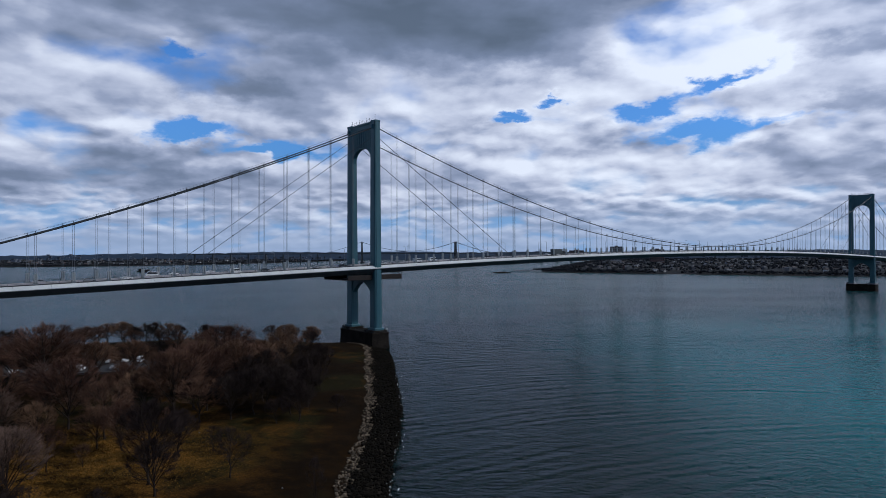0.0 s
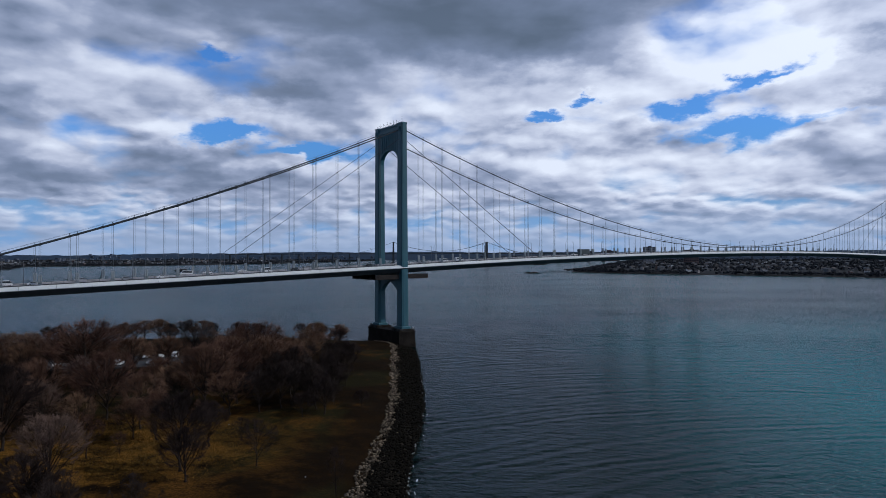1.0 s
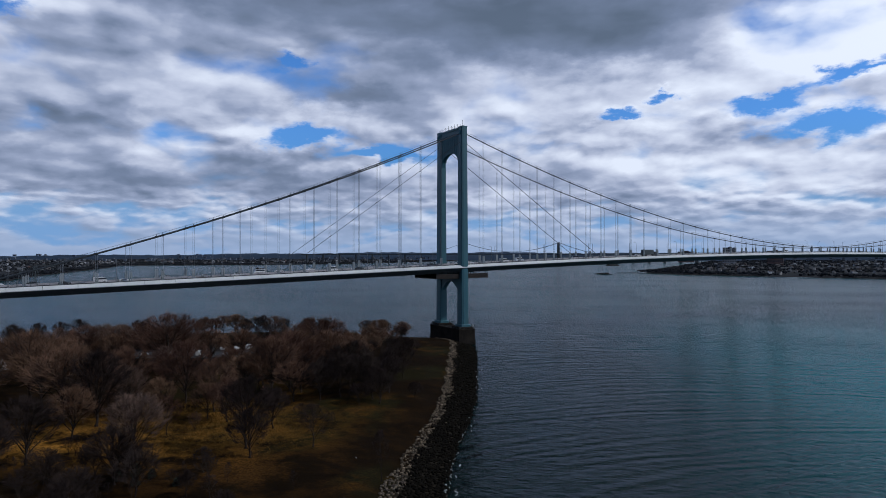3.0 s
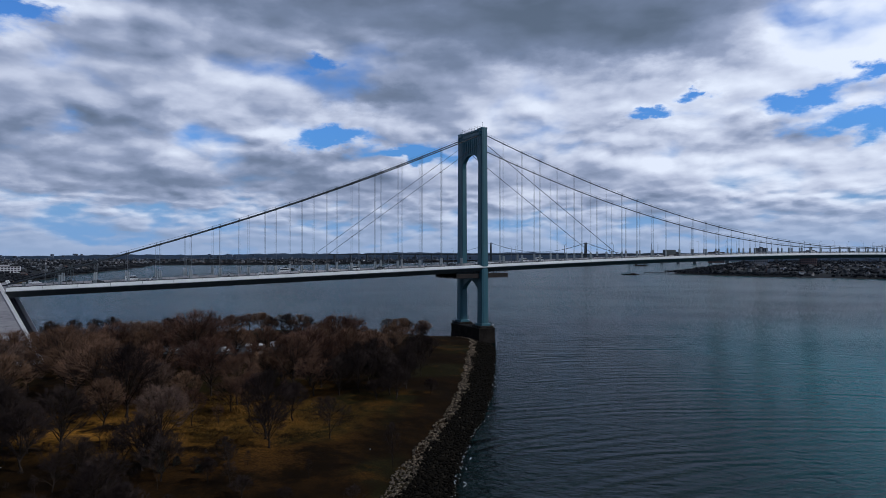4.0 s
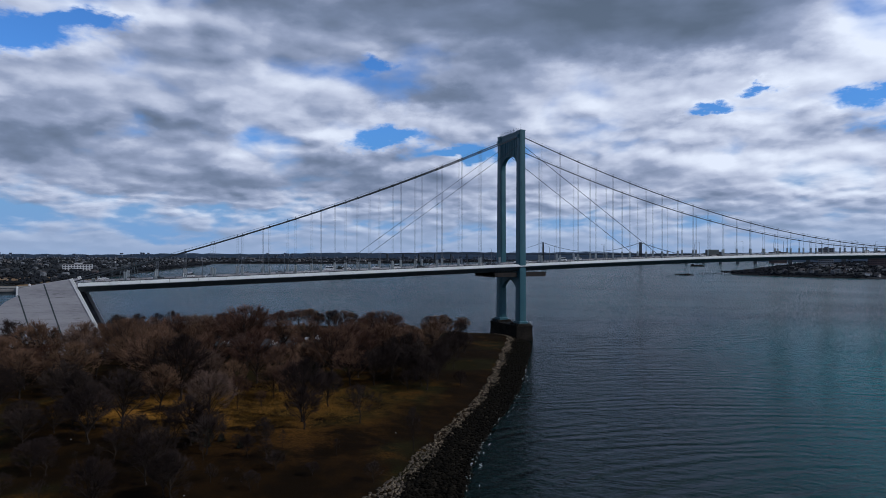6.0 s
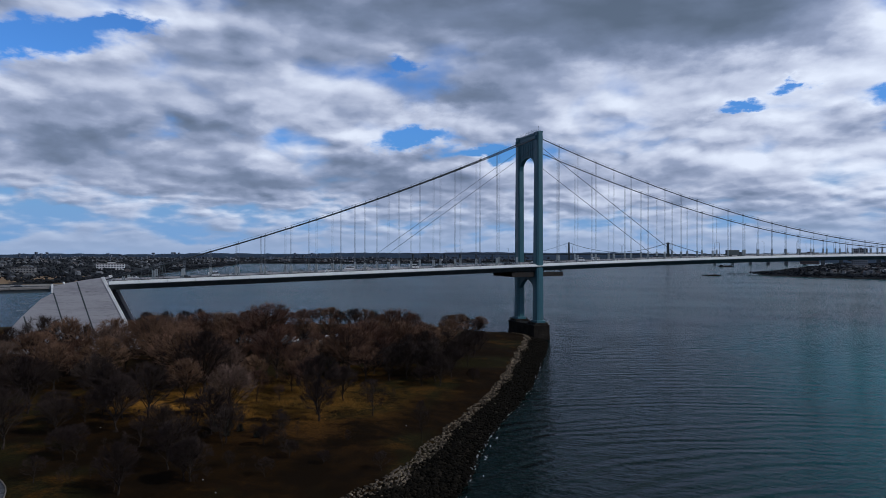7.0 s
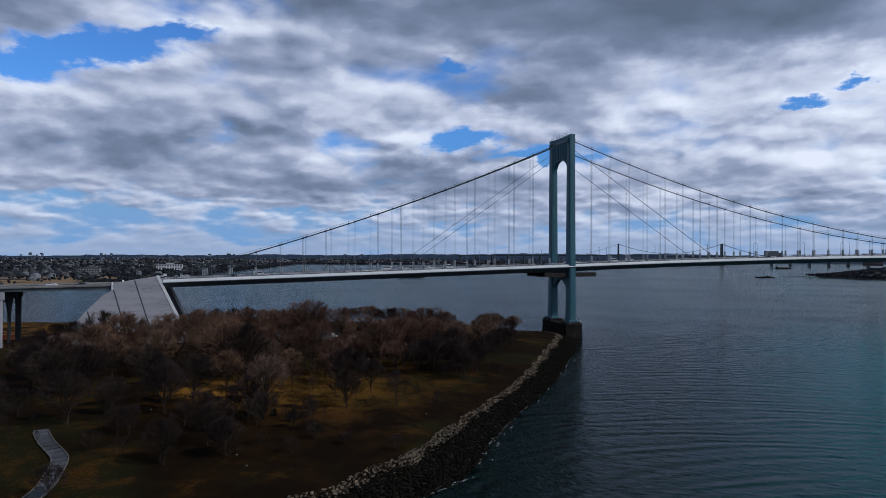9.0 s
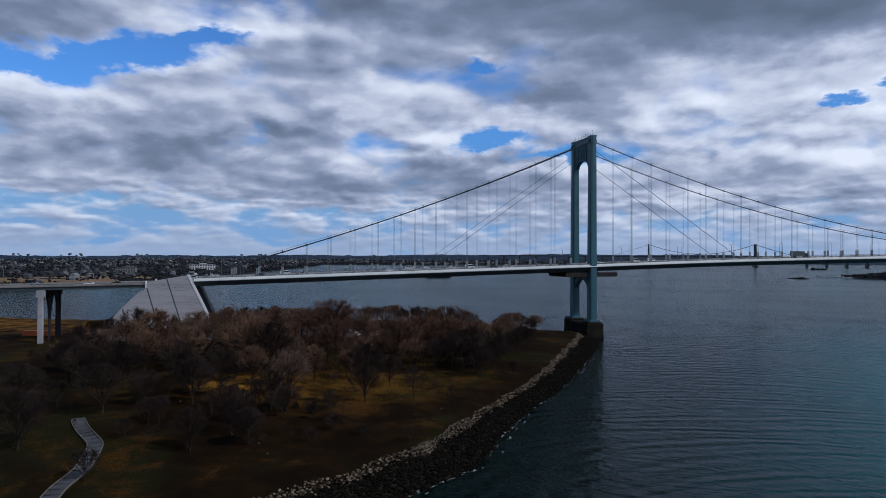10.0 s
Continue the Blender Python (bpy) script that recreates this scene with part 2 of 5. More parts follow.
def park_material():
    """Winter grass: rust leaf litter and olive turf in drifts, with sunlit patches painted straw-gold."""
    m = bpy.data.materials.new("winter_turf")
    m.use_nodes = True
    t = m.node_tree
    p = t.nodes["Principled BSDF"]
    co = t.nodes.new("ShaderNodeTexCoord")
    v = co.outputs["Object"]
    big, mid, fine = fbm(t, v, 0.018, 4.0, 0.6, 0.5), fbm(t, v, 0.12, 5.0, 0.65), fbm(t, v, 2.2, 5.0, 0.7)
    # turf kept very dark, with the cloud's shadow in its colour
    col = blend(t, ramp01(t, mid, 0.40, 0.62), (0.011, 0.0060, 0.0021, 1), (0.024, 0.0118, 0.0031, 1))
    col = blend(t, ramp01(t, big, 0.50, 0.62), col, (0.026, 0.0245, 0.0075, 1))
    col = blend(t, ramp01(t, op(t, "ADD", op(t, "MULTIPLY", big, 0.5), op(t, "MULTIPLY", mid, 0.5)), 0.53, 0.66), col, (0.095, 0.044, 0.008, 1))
    # a wide patch of sunlight painted straw-gold in the middle of the park
    sp = t.nodes.new("ShaderNodeSeparateXYZ")
    t.links.new(v, sp.inputs[0])
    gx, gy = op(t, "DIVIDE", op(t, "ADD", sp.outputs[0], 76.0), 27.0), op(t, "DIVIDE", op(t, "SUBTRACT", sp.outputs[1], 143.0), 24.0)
    sun_patch = op(t, "MULTIPLY", op(t, "EXPONENT", op(t, "MULTIPLY", op(t, "ADD", op(t, "MULTIPLY", gx, gx), op(t, "MULTIPLY", gy, gy)), -1.0)), 0.75)
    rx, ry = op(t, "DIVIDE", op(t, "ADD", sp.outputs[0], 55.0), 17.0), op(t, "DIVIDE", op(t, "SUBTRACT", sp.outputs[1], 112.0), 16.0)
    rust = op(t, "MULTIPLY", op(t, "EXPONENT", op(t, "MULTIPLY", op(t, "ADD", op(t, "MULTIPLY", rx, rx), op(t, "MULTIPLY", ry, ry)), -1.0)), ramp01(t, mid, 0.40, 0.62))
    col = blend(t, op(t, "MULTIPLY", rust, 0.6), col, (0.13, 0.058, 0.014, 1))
    # a second painted patch of sunlight to the west
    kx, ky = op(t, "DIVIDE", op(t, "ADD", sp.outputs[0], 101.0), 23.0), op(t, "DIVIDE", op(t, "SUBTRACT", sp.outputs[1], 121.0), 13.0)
    sun_patch = op(t, "ADD", sun_patch, op(t, "MULTIPLY", op(t, "EXPONENT", op(t, "MULTIPLY", op(t, "ADD", op(t, "MULTIPLY", kx, kx), op(t, "MULTIPLY", ky, ky)), -1.0)), 1.0))
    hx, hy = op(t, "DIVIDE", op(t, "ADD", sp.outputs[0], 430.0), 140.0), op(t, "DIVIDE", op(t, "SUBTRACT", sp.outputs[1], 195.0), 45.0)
    sun_patch = op(t, "ADD", sun_patch, op(t, "EXPONENT", op(t, "MULTIPLY", op(t, "ADD", op(t, "MULTIPLY", hx, hx), op(t, "MULTIPLY", hy, hy)), -1.0)))
    col = blend(t, op(t, "MULTIPLY", sun_patch, ramp01(t, mid, 0.36, 0.60)), col, (0.48, 0.230, 0.036, 1))
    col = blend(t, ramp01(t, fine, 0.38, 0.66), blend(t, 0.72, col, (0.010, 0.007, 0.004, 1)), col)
    shore = ramp01(t, op(t, "ADD", sp.outputs[2], op(t, "MULTIPLY", fine, 0.5)), 3.2, 2.3)
    col = blend(t, shore, col, (0.025, 0.021, 0.016, 1))
    t.links.new(col, p.inputs["Base Color"])
    p.inputs["Roughness"].default_value = 0.95
    p.inputs["Specular IOR Level"].default_value = 0.03
    b = t.nodes.new("ShaderNodeBump")
    b.inputs["Strength"].default_value, b.inputs["Distance"].default_value = 0.5, 0.25
    t.links.new(fine, b.inputs["Height"])
    t.links.new(b.outputs[0], p.inputs["Normal"])
    return m


WATER, TURF = water_material(), park_material()
STEEL = material("blue_green_steel_paint", (0.022, 0.092, 0.120), (0.036, 0.122, 0.152), 0.5, 0.0, 0.12, 1.2, 0.05, 0.03, (0.055, 0.085, 0.085), 0.60, stretch=(1, 1, 0.25))
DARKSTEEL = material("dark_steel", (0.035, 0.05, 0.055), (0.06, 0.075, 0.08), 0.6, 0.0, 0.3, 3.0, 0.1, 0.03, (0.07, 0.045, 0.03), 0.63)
CABLE = material("cable_wrap_paint", (0.018, 0.024, 0.029), (0.032, 0.040, 0.046), 0.55, 0.0, 0.2, 3.0, 0.05)
ROPE = material("galvanised_rope", (0.10, 0.115, 0.13), (0.16, 0.175, 0.19), 0.5, 0.3, 0.5, 6.0, 0.0)
FAIRING = material("pale_grey_fairing", (0.58, 0.61, 0.60), (0.70, 0.72, 0.70), 0.6, 0.0, 0.15, 1.5, 0.05, 0.02, (0.28, 0.31, 0.30), 0.63, vary=0.06)
SLEEVE = material("white_sleeve_paint", (0.20, 0.23, 0.245), (0.28, 0.31, 0.32), 0.5, 0.0, 0.4, 3.0, 0.03)
CONCRETE = material("weathered_concrete", (0.29, 0.285, 0.30), (0.41, 0.40, 0.415), 0.85, 0.0, 0.07, 0.9, 0.12, 0.05, (0.20, 0.195, 0.205), 0.58, stretch=(0.45, 0.45, 2.6))
PALE = material("pale_concrete_edge", (0.66, 0.66, 0.66), (0.78, 0.78, 0.77), 0.8, 0.0, 0.2, 2.0, 0.05)
PIERSTONE = material("tide_stained_masonry", (0.009, 0.008, 0.007), (0.024, 0.020, 0.016), 0.95, 0.0, 0.2, 1.6, 0.4, 0.12, (0.045, 0.028, 0.014), 0.62, spec=0.1)
ASPHALT = material("road_asphalt", (0.040, 0.041, 0.044), (0.062, 0.063, 0.066), 0.92, 0.0, 0.1, 4.0, 0.1, spec=0.1)
BARK = material("bare_bark", (0.020, 0.015, 0.012), (0.045, 0.034, 0.027), 0.9, 0.0, 0.8, 6.0, 0.3, 0.05, vary=0.25, spec=0.08)
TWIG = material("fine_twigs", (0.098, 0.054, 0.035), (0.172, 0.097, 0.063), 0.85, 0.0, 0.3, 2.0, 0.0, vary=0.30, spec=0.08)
# pale and dark copies of the twigs: sunlight and cloud shadow as colour
TWIGLIT = material("sunlit_twigs", (0.115, 0.075, 0.056), (0.19, 0.126, 0.096), 0.85, 0.0, 0.3, 2.0, 0.0, vary=0.2, spec=0.08)
TWIGSHADE = material("shaded_twigs", (0.024, 0.017, 0.015), (0.048, 0.034, 0.029), 0.85, 0.0, 0.3, 2.0, 0.0, vary=0.25, spec=0.08)
ROCK = material("riprap_stone", (0.030, 0.023, 0.016), (0.20, 0.155, 0.105), 0.9, 0.0, 0.7, 5.0, 0.4, 0.06, vary=0.45)
ROCKS = isle(material("riprap_stone_loose", (0.030, 0.023, 0.016), (0.20, 0.155, 0.105), 0.9, 0.0, 0.7, 5.0, 0.4, 0.06, spec=0.15), 0.85)
WETROCK = isle(material("wet_dark_stone", (0.004, 0.0038, 0.003), (0.013, 0.011, 0.008), 0.92, 0.0, 0.5, 5.0, 0.4, 0.06, spec=0.03), 0.4)
GRASS = isle(material("dry_grass_blades", (0.09, 0.05, 0.012), (0.20, 0.11, 0.025), 0.9, 0.0, 0.05, 0.5, 0.0, spec=0.1), 0.5)
# the faint blue of far ground and woods stands for haze
LAND = material("far_ground", (0.016, 0.019, 0.022), (0.036, 0.037, 0.036), 0.95, 0.0, 0.006, 0.05, 0.0, 0.05, (0.055, 0.044, 0.029), 0.62, spec=0.1)
# the same concrete with shade put into its colour
SHADECON = material("shaded_concrete", (0.030, 0.031, 0.034), (0.055, 0.056, 0.060), 0.95, 0.0, 0.1, 1.0, 0.1, spec=0.1)
VIACON = material("viaduct_concrete", (0.17, 0.16, 0.15), (0.26, 0.25, 0.235), 0.9, 0.0, 0.08, 1.0, 0.1, 0.05, (0.12, 0.11, 0.10), 0.6)
FIELD = material("tan_marsh_grass", (0.20, 0.125, 0.055), (0.28, 0.18, 0.085), 0.95, 0.0, 0.02, 0.4, 0.1)
WOODS = isle(material("far_bare_woods", (0.012, 0.015, 0.019), (0.028, 0.030, 0.034), 0.95, 0.0, 0.01, 0.1, 0.0, spec=0.1), 0.5)
# distance haze mixed into the ridge's own colour
RIDGE = material("haze_tinted_ridge", (0.024, 0.042, 0.070), (0.036, 0.056, 0.088), 0.95, 0.0, 0.004, 0.03, 0.0, spec=0.1)
HOUSEWALL = material("house_siding", (0.17, 0.165, 0.16), (0.30, 0.29, 0.28), 0.8, 0.0, 0.02, 1.0, 0.0, vary=0.5)
ROOFING = material("roof_shingles", (0.06, 0.055, 0.055), (0.11, 0.095, 0.09), 0.9, 0.0, 0.1, 1.0, 0.0, vary=0.5)
WINDOWDARK = material("window_glass", (0.02, 0.025, 0.03), (0.03, 0.035, 0.045), 0.15, 0.0, 0.3, 1.0, 0.0)
BRICKRED = material("brown_brick", (0.10, 0.06, 0.05), (0.16, 0.10, 0.085), 0.85, 0.0, 0.05, 1.0, 0.0, vary=0.2)
WHITEPAINT = material("white_car_paint", (0.72, 0.73, 0.74), (0.8, 0.8, 0.8), 0.3, 0.0, 0.3, 2.0, 0.0)
GREYPAINT = material("silver_car_paint", (0.30, 0.31, 0.33), (0.38, 0.39, 0.40), 0.3, 0.3, 0.3, 2.0, 0.0)
BLACKPAINT = material("dark_car_paint", (0.015, 0.017, 0.02), (0.03, 0.032, 0.036), 0.25, 0.0, 0.3, 2.0, 0.0)
REDPAINT = material("orange_plant_paint", (0.55, 0.11, 0.02), (0.65, 0.16, 0.03), 0.5, 0.0, 0.3, 2.0, 0.0)
RUBBER = material("tyre_rubber", (0.015, 0.015, 0.015), (0.025, 0.025, 0.025), 0.9, 0.0, 1.0, 5.0, 0.0)
TIMBER = material("weathered_timber", (0.055, 0.057, 0.064), (0.095, 0.098, 0.108), 0.85, 0.0, 0.4, 3.0, 0.2, vary=0.25)
TIMBERPALE = material("pale_timber_kerb", (0.15, 0.13, 0.105), (0.22, 0.19, 0.155), 0.85, 0.0, 0.4, 3.0, 0.2)
SCAFFOLD = material("rusty_scaffold", (0.012, 0.011, 0.011), (0.035, 0.025, 0.019), 0.8, 0.2, 0.4, 3.0, 0.1)
FOAM = material("wash_foam", (0.55, 0.58, 0.58), (0.72, 0.74, 0.74), 0.6, 0.0, 0.4, 3.0, 0.0)
EARTH = material("trodden_earth", (0.085, 0.072, 0.058), (0.13, 0.11, 0.09), 0.95, 0.0, 0.1, 2.0, 0.2)
EVERGREEN = isle(material("dark_evergreen", (0.008, 0.012, 0.006), (0.016, 0.022, 0.010), 0.9, 0.0, 0.4, 3.0, 0.0), 0.4)


# ---------------------------------------------------------------- mesh helpers


class Geo:
    """Vertices and faces of one mesh."""

    def __init__(self):
        self.v, self.f = [], []

    def add(self, verts, faces):
        k = len(self.v)
        self.v += [tuple(p) for p in verts]
        self.f += [tuple(i + k for i in f) for f in faces]

    def hexa(self, a, b):
        """Solid between two quads."""
        self.add([*a, *b], [(0, 3, 2, 1), (4, 5, 6, 7), (0, 1, 5, 4), (1, 2, 6, 5), (2, 3, 7, 6), (3, 0, 4, 7)])

    def box(self, x0, x1, y0, y1, z0, z1, cut=0.0):
        if not cut:
            self.hexa([(x0, y0, z0), (x1, y0, z0), (x1, y1, z0), (x0, y1, z0)], [(x0, y0, z1), (x1, y0, z1), (x1, y1, z1), (x0, y1, z1)])
            return
        c = cut
        ring = [(x0 + c, y0), (x1 - c, y0), (x1, y0 + c), (x1, y1 - c), (x1 - c, y1), (x0 + c, y1), (x0, y1 - c), (x0, y0 + c)]
        mx, my = (x0 + x1) / 2, (y0 + y1) / 2
        top = [(mx + (p - mx) * (1 - 2 * c / (x1 - x0)), my + (q - my) * (1 - 2 * c / (y1 - y0)), z1) for p, q in ring]
        v = [(p, q, z0) for p, q in ring] + [(p, q, z1 - c) for p, q in ring] + top
        f = [tuple(range(7, -1, -1)), tuple(range(16, 24))]
        for k in (0, 8):
            f += [(k + i, k + (i + 1) % 8, k + 8 + (i + 1) % 8, k + 8 + i) for i in range(8)]
        self.add(v, f)

    def prism(self, poly, d0, d1, axis="y"):
        """Outline (a, b) pushed along an axis: y gives (a, d, b), x gives (d, a, b), z gives (a, b, d)."""
        put = {"y": lambda a, b, d: (a, d, b), "x": lambda a, b, d: (d, a, b), "z": lambda a, b, d: (a, b, d)}[axis]
        n = len(poly)
        v = [put(a, b, d0) for a, b in poly] + [put(a, b, d1) for a, b in poly]
        self.add(v, [tuple(range(n)), tuple(range(2 * n - 1, n - 1, -1))] + [(i, n + i, n + (i + 1) % n, (i + 1) % n) for i in range(n)])

    def tube(self, pts, radii, n=6, cap=True):
        pts = [Vector(p) for p in pts]
        if not hasattr(radii, "__len__"):
            radii = [radii] * len(pts)
        k = len(self.v)
        for i, (p, r) in enumerate(zip(pts, radii)):
            d = (pts[min(i + 1, len(pts) - 1)] - pts[max(i - 1, 0)]).normalized()
            a = d.cross((0, 0, 1) if abs(d.z) < 0.95 else (1, 0, 0)).normalized()
            b = d.cross(a)
            for j in range(n):
                w = 2 * math.pi * j / n
                self.v.append(tuple(p + a * (r * math.cos(w)) + b * (r * math.sin(w))))
        for i in range(len(pts) - 1):
            for j in range(n):
                self.f.append((k + i * n + j, k + i * n + (j + 1) % n, k + (i + 1) * n + (j + 1) % n, k + (i + 1) * n + j))
        if cap:
            self.f.append(tuple(k + j for j in range(n - 1, -1, -1)))
            self.f.append(tuple(k + (len(pts) - 1) * n + j for j in range(n)))

    def mesh(self, name, mat, smooth=False):
        m = bpy.data.meshes.new(name)
        m.from_pydata(self.v, [], self.f)
        m.materials.append(mat)
        if smooth:
            m.shade_smooth()
        m.update()
        return m


def part(name, geo, mat, parent=None, label="", smooth=False):
    data = geo.mesh(name, mat, smooth) if isinstance(geo, Geo) else geo
    ob = new(name, data)
    ob.parent = parent
    return tagged(ob, label)


def empty(name, m, label, category, group="", kind=""):
    ob = new(name)
    ob.matrix_world = m
    return tagged(ob, label, category, group, kind)

# ---------------------------------------------------------------- water and the park's ground
SHORE = [(-33, 334), (-26.5, 316), (-22.5, 287), (-19.2, 256), (-15.2, 220), (-13.0, 195), (-12.6, 180), (-11.9, 165), (-12.3, 148), (-11.4, 131), (-9.8, 116), (-7.6, 102), (-6.6, 89), (-9.4, 80), (-12.2, 69), (-17, 57), (-24, 42),
         (-36, 22), (-60, 2), (-110, -26), (-200, -70), (-420, -150), (-900, -300),
         (-1000, 120), (-700, 190), (-520, 222), (-433, 240), (-380, 246), (-300, 285), (-200, 335), (-130, 362), (-81, 350), (-62, 342), (-47, 340)]
SP = np.array(SHORE, float)


def inland(x, y, poly=SP):
    """Metres from the waterline, positive on land."""
    x, y = np.asarray(x, float), np.asarray(y, float)
    best, inside = np.full(x.shape, 1e9), np.zeros(x.shape, bool)
    for (ax, ay), (bx, by) in zip(poly, np.roll(poly, -1, 0)):
        dx, dy = bx - ax, by - ay
        k = np.clip(((x - ax) * dx + (y - ay) * dy) / (dx * dx + dy * dy), 0, 1)
        best = np.minimum(best, np.hypot(x - ax - k * dx, y - ay - k * dy))
        cross = ((ay > y) != (by > y)) & (x < dx * (y - ay) / (dy if dy else 1e-9) + ax)
        inside ^= cross
    return np.where(inside, best, -best)


def bank(x, y):
    """Metres inland, scaled so that the bank's crest always comes at 12.5."""
    d = inland(x, y)
    return np.where((d > 0) & (np.asarray(x) > -70), d * 12.5 / np.interp(y, [45, 68, 85, 100, 125, 150, 200, 256, 300], [10.8, 11.6, 14.2, 13.0, 10.0, 8.6, 10.2, 11.5, 11.6]), d)


def height(x, y):
    d = bank(x, y)
    w = 0.12 * np.sin(x * 0.31 + 1.3 * np.sin(y * 0.17)) + 0.10 * np.sin(y * 0.27 + x * 0.11)
    z = np.interp(d, [-30, -6, 0, 12.5, 14, 40, 120], [-6, -2.2, -0.15, 3.0, 3.2, 4.2, 4.8])
    knoll = 1.5 * np.exp(-((x + 112) ** 2 + (y - 62) ** 2) / 30.0 ** 2)
    return z + np.where(d > 11, w, 0.3 * w) + knoll


def ground_at(x, y):
    return float(height(np.array([x]), np.array([y]))[0])


def sheet(name, xs, ys, zfun, mat):
    X, Y = np.meshgrid(xs, ys)
    Z = zfun(X, Y)
    nx, ny = len(xs), len(ys)
    g = Geo()
    g.v = [tuple(p) for p in np.stack([X.ravel(), Y.ravel(), Z.ravel()], 1).tolist()]
    zr = Z.ravel()
    for j in range(ny - 1):
        for i in range(nx - 1):
            q = (j * nx + i, j * nx + i + 1, (j + 1) * nx + i + 1, (j + 1) * nx + i)
            if max(zr[k] for k in q) > -5.0:
                g.f.append(q)
    return part(name, g, mat, smooth=True)


g = Geo()
g.add([(-5200, -5200, 0), (5200, -5200, 0), (5200, 5200, 0), (-5200, 5200, 0)], [(0, 1, 2, 3)])
tagged(part("water", g, WATER), "dark blue-green tidal water ruffled by wind", "water", kind="structure")
g = Geo()
g.add([(-5200, -5200, -7), (5200, -5200, -7), (5200, 5200, -7), (-5200, 5200, -7)], [(0, 1, 2, 3)])
tagged(part("ground_bed", g, LAND), "dark silt bed below the tidal water", "ground", kind="structure")
xs = np.concatenate([np.arange(-1040, -300, 20.0), np.arange(-300, -140, 6.0), np.arange(-140, 14, 2.2)])
ys = np.concatenate([np.arange(-340, 0, 16.0), np.arange(0, 340, 2.6), np.arange(340, 400, 6.0)])
tagged(sheet("ground", xs, ys, height, TURF), "park ground of winter grass and leaf litter with sunlit patches painted gold", "ground", kind="structure")

# ---------------------------------------------------------------- the bridge's plan: x along it from the first tower, y across, away from the park's west shore
BM = pose(-41.3, 339.0, 0, 0, 0, 39.1)
SPAN, SIDE, TOP, HALF = 701.0, 214.0, 115.5, 11.3
PANEL = 12.2


def road(u):
    """Height of the parapet's top."""
    if u < -SIDE:
        return 35.3 + 0.025 * (u + SIDE)
    if u < 0:
        return 42.4 + 7.1 * u / SIDE
    if u > SPAN:
        return 42.4 - 7.1 * (u - SPAN) / SIDE
    return 42.4 + 6.5 * (1 - ((u - SPAN / 2) / (SPAN / 2)) ** 2)


def via_z(u):
    """Height of the approach viaduct's parapet."""
    return 33.0 + 0.018 * (u + 235)


def cable_z(u):
    if 0 <= u <= SPAN:
        return 52.0 + 60.5 * ((u - SPAN / 2) / (SPAN / 2)) ** 2
    k = (-u if u < 0 else u - SPAN) / SIDE
    return 112.5 - 76.6 * k - 18.8 * k * (1 - k)


def arch_strut(g, half, low, rise, top, depth, pointed=False, n=18):
    """A strut between the legs with an arch cut in its underside."""
    vs = [half * (2 * i / n - 1) for i in range(n + 1)]
    low_edge = [(q, low + rise * ((max(0.0, 1 - (abs(q) / half) ** (1.5 if pointed else 2.3))) ** (0.75 if pointed else 0.5))) for q in vs]
    g.prism(low_edge + [(half, top), (-half, top)], -depth, depth, "x")


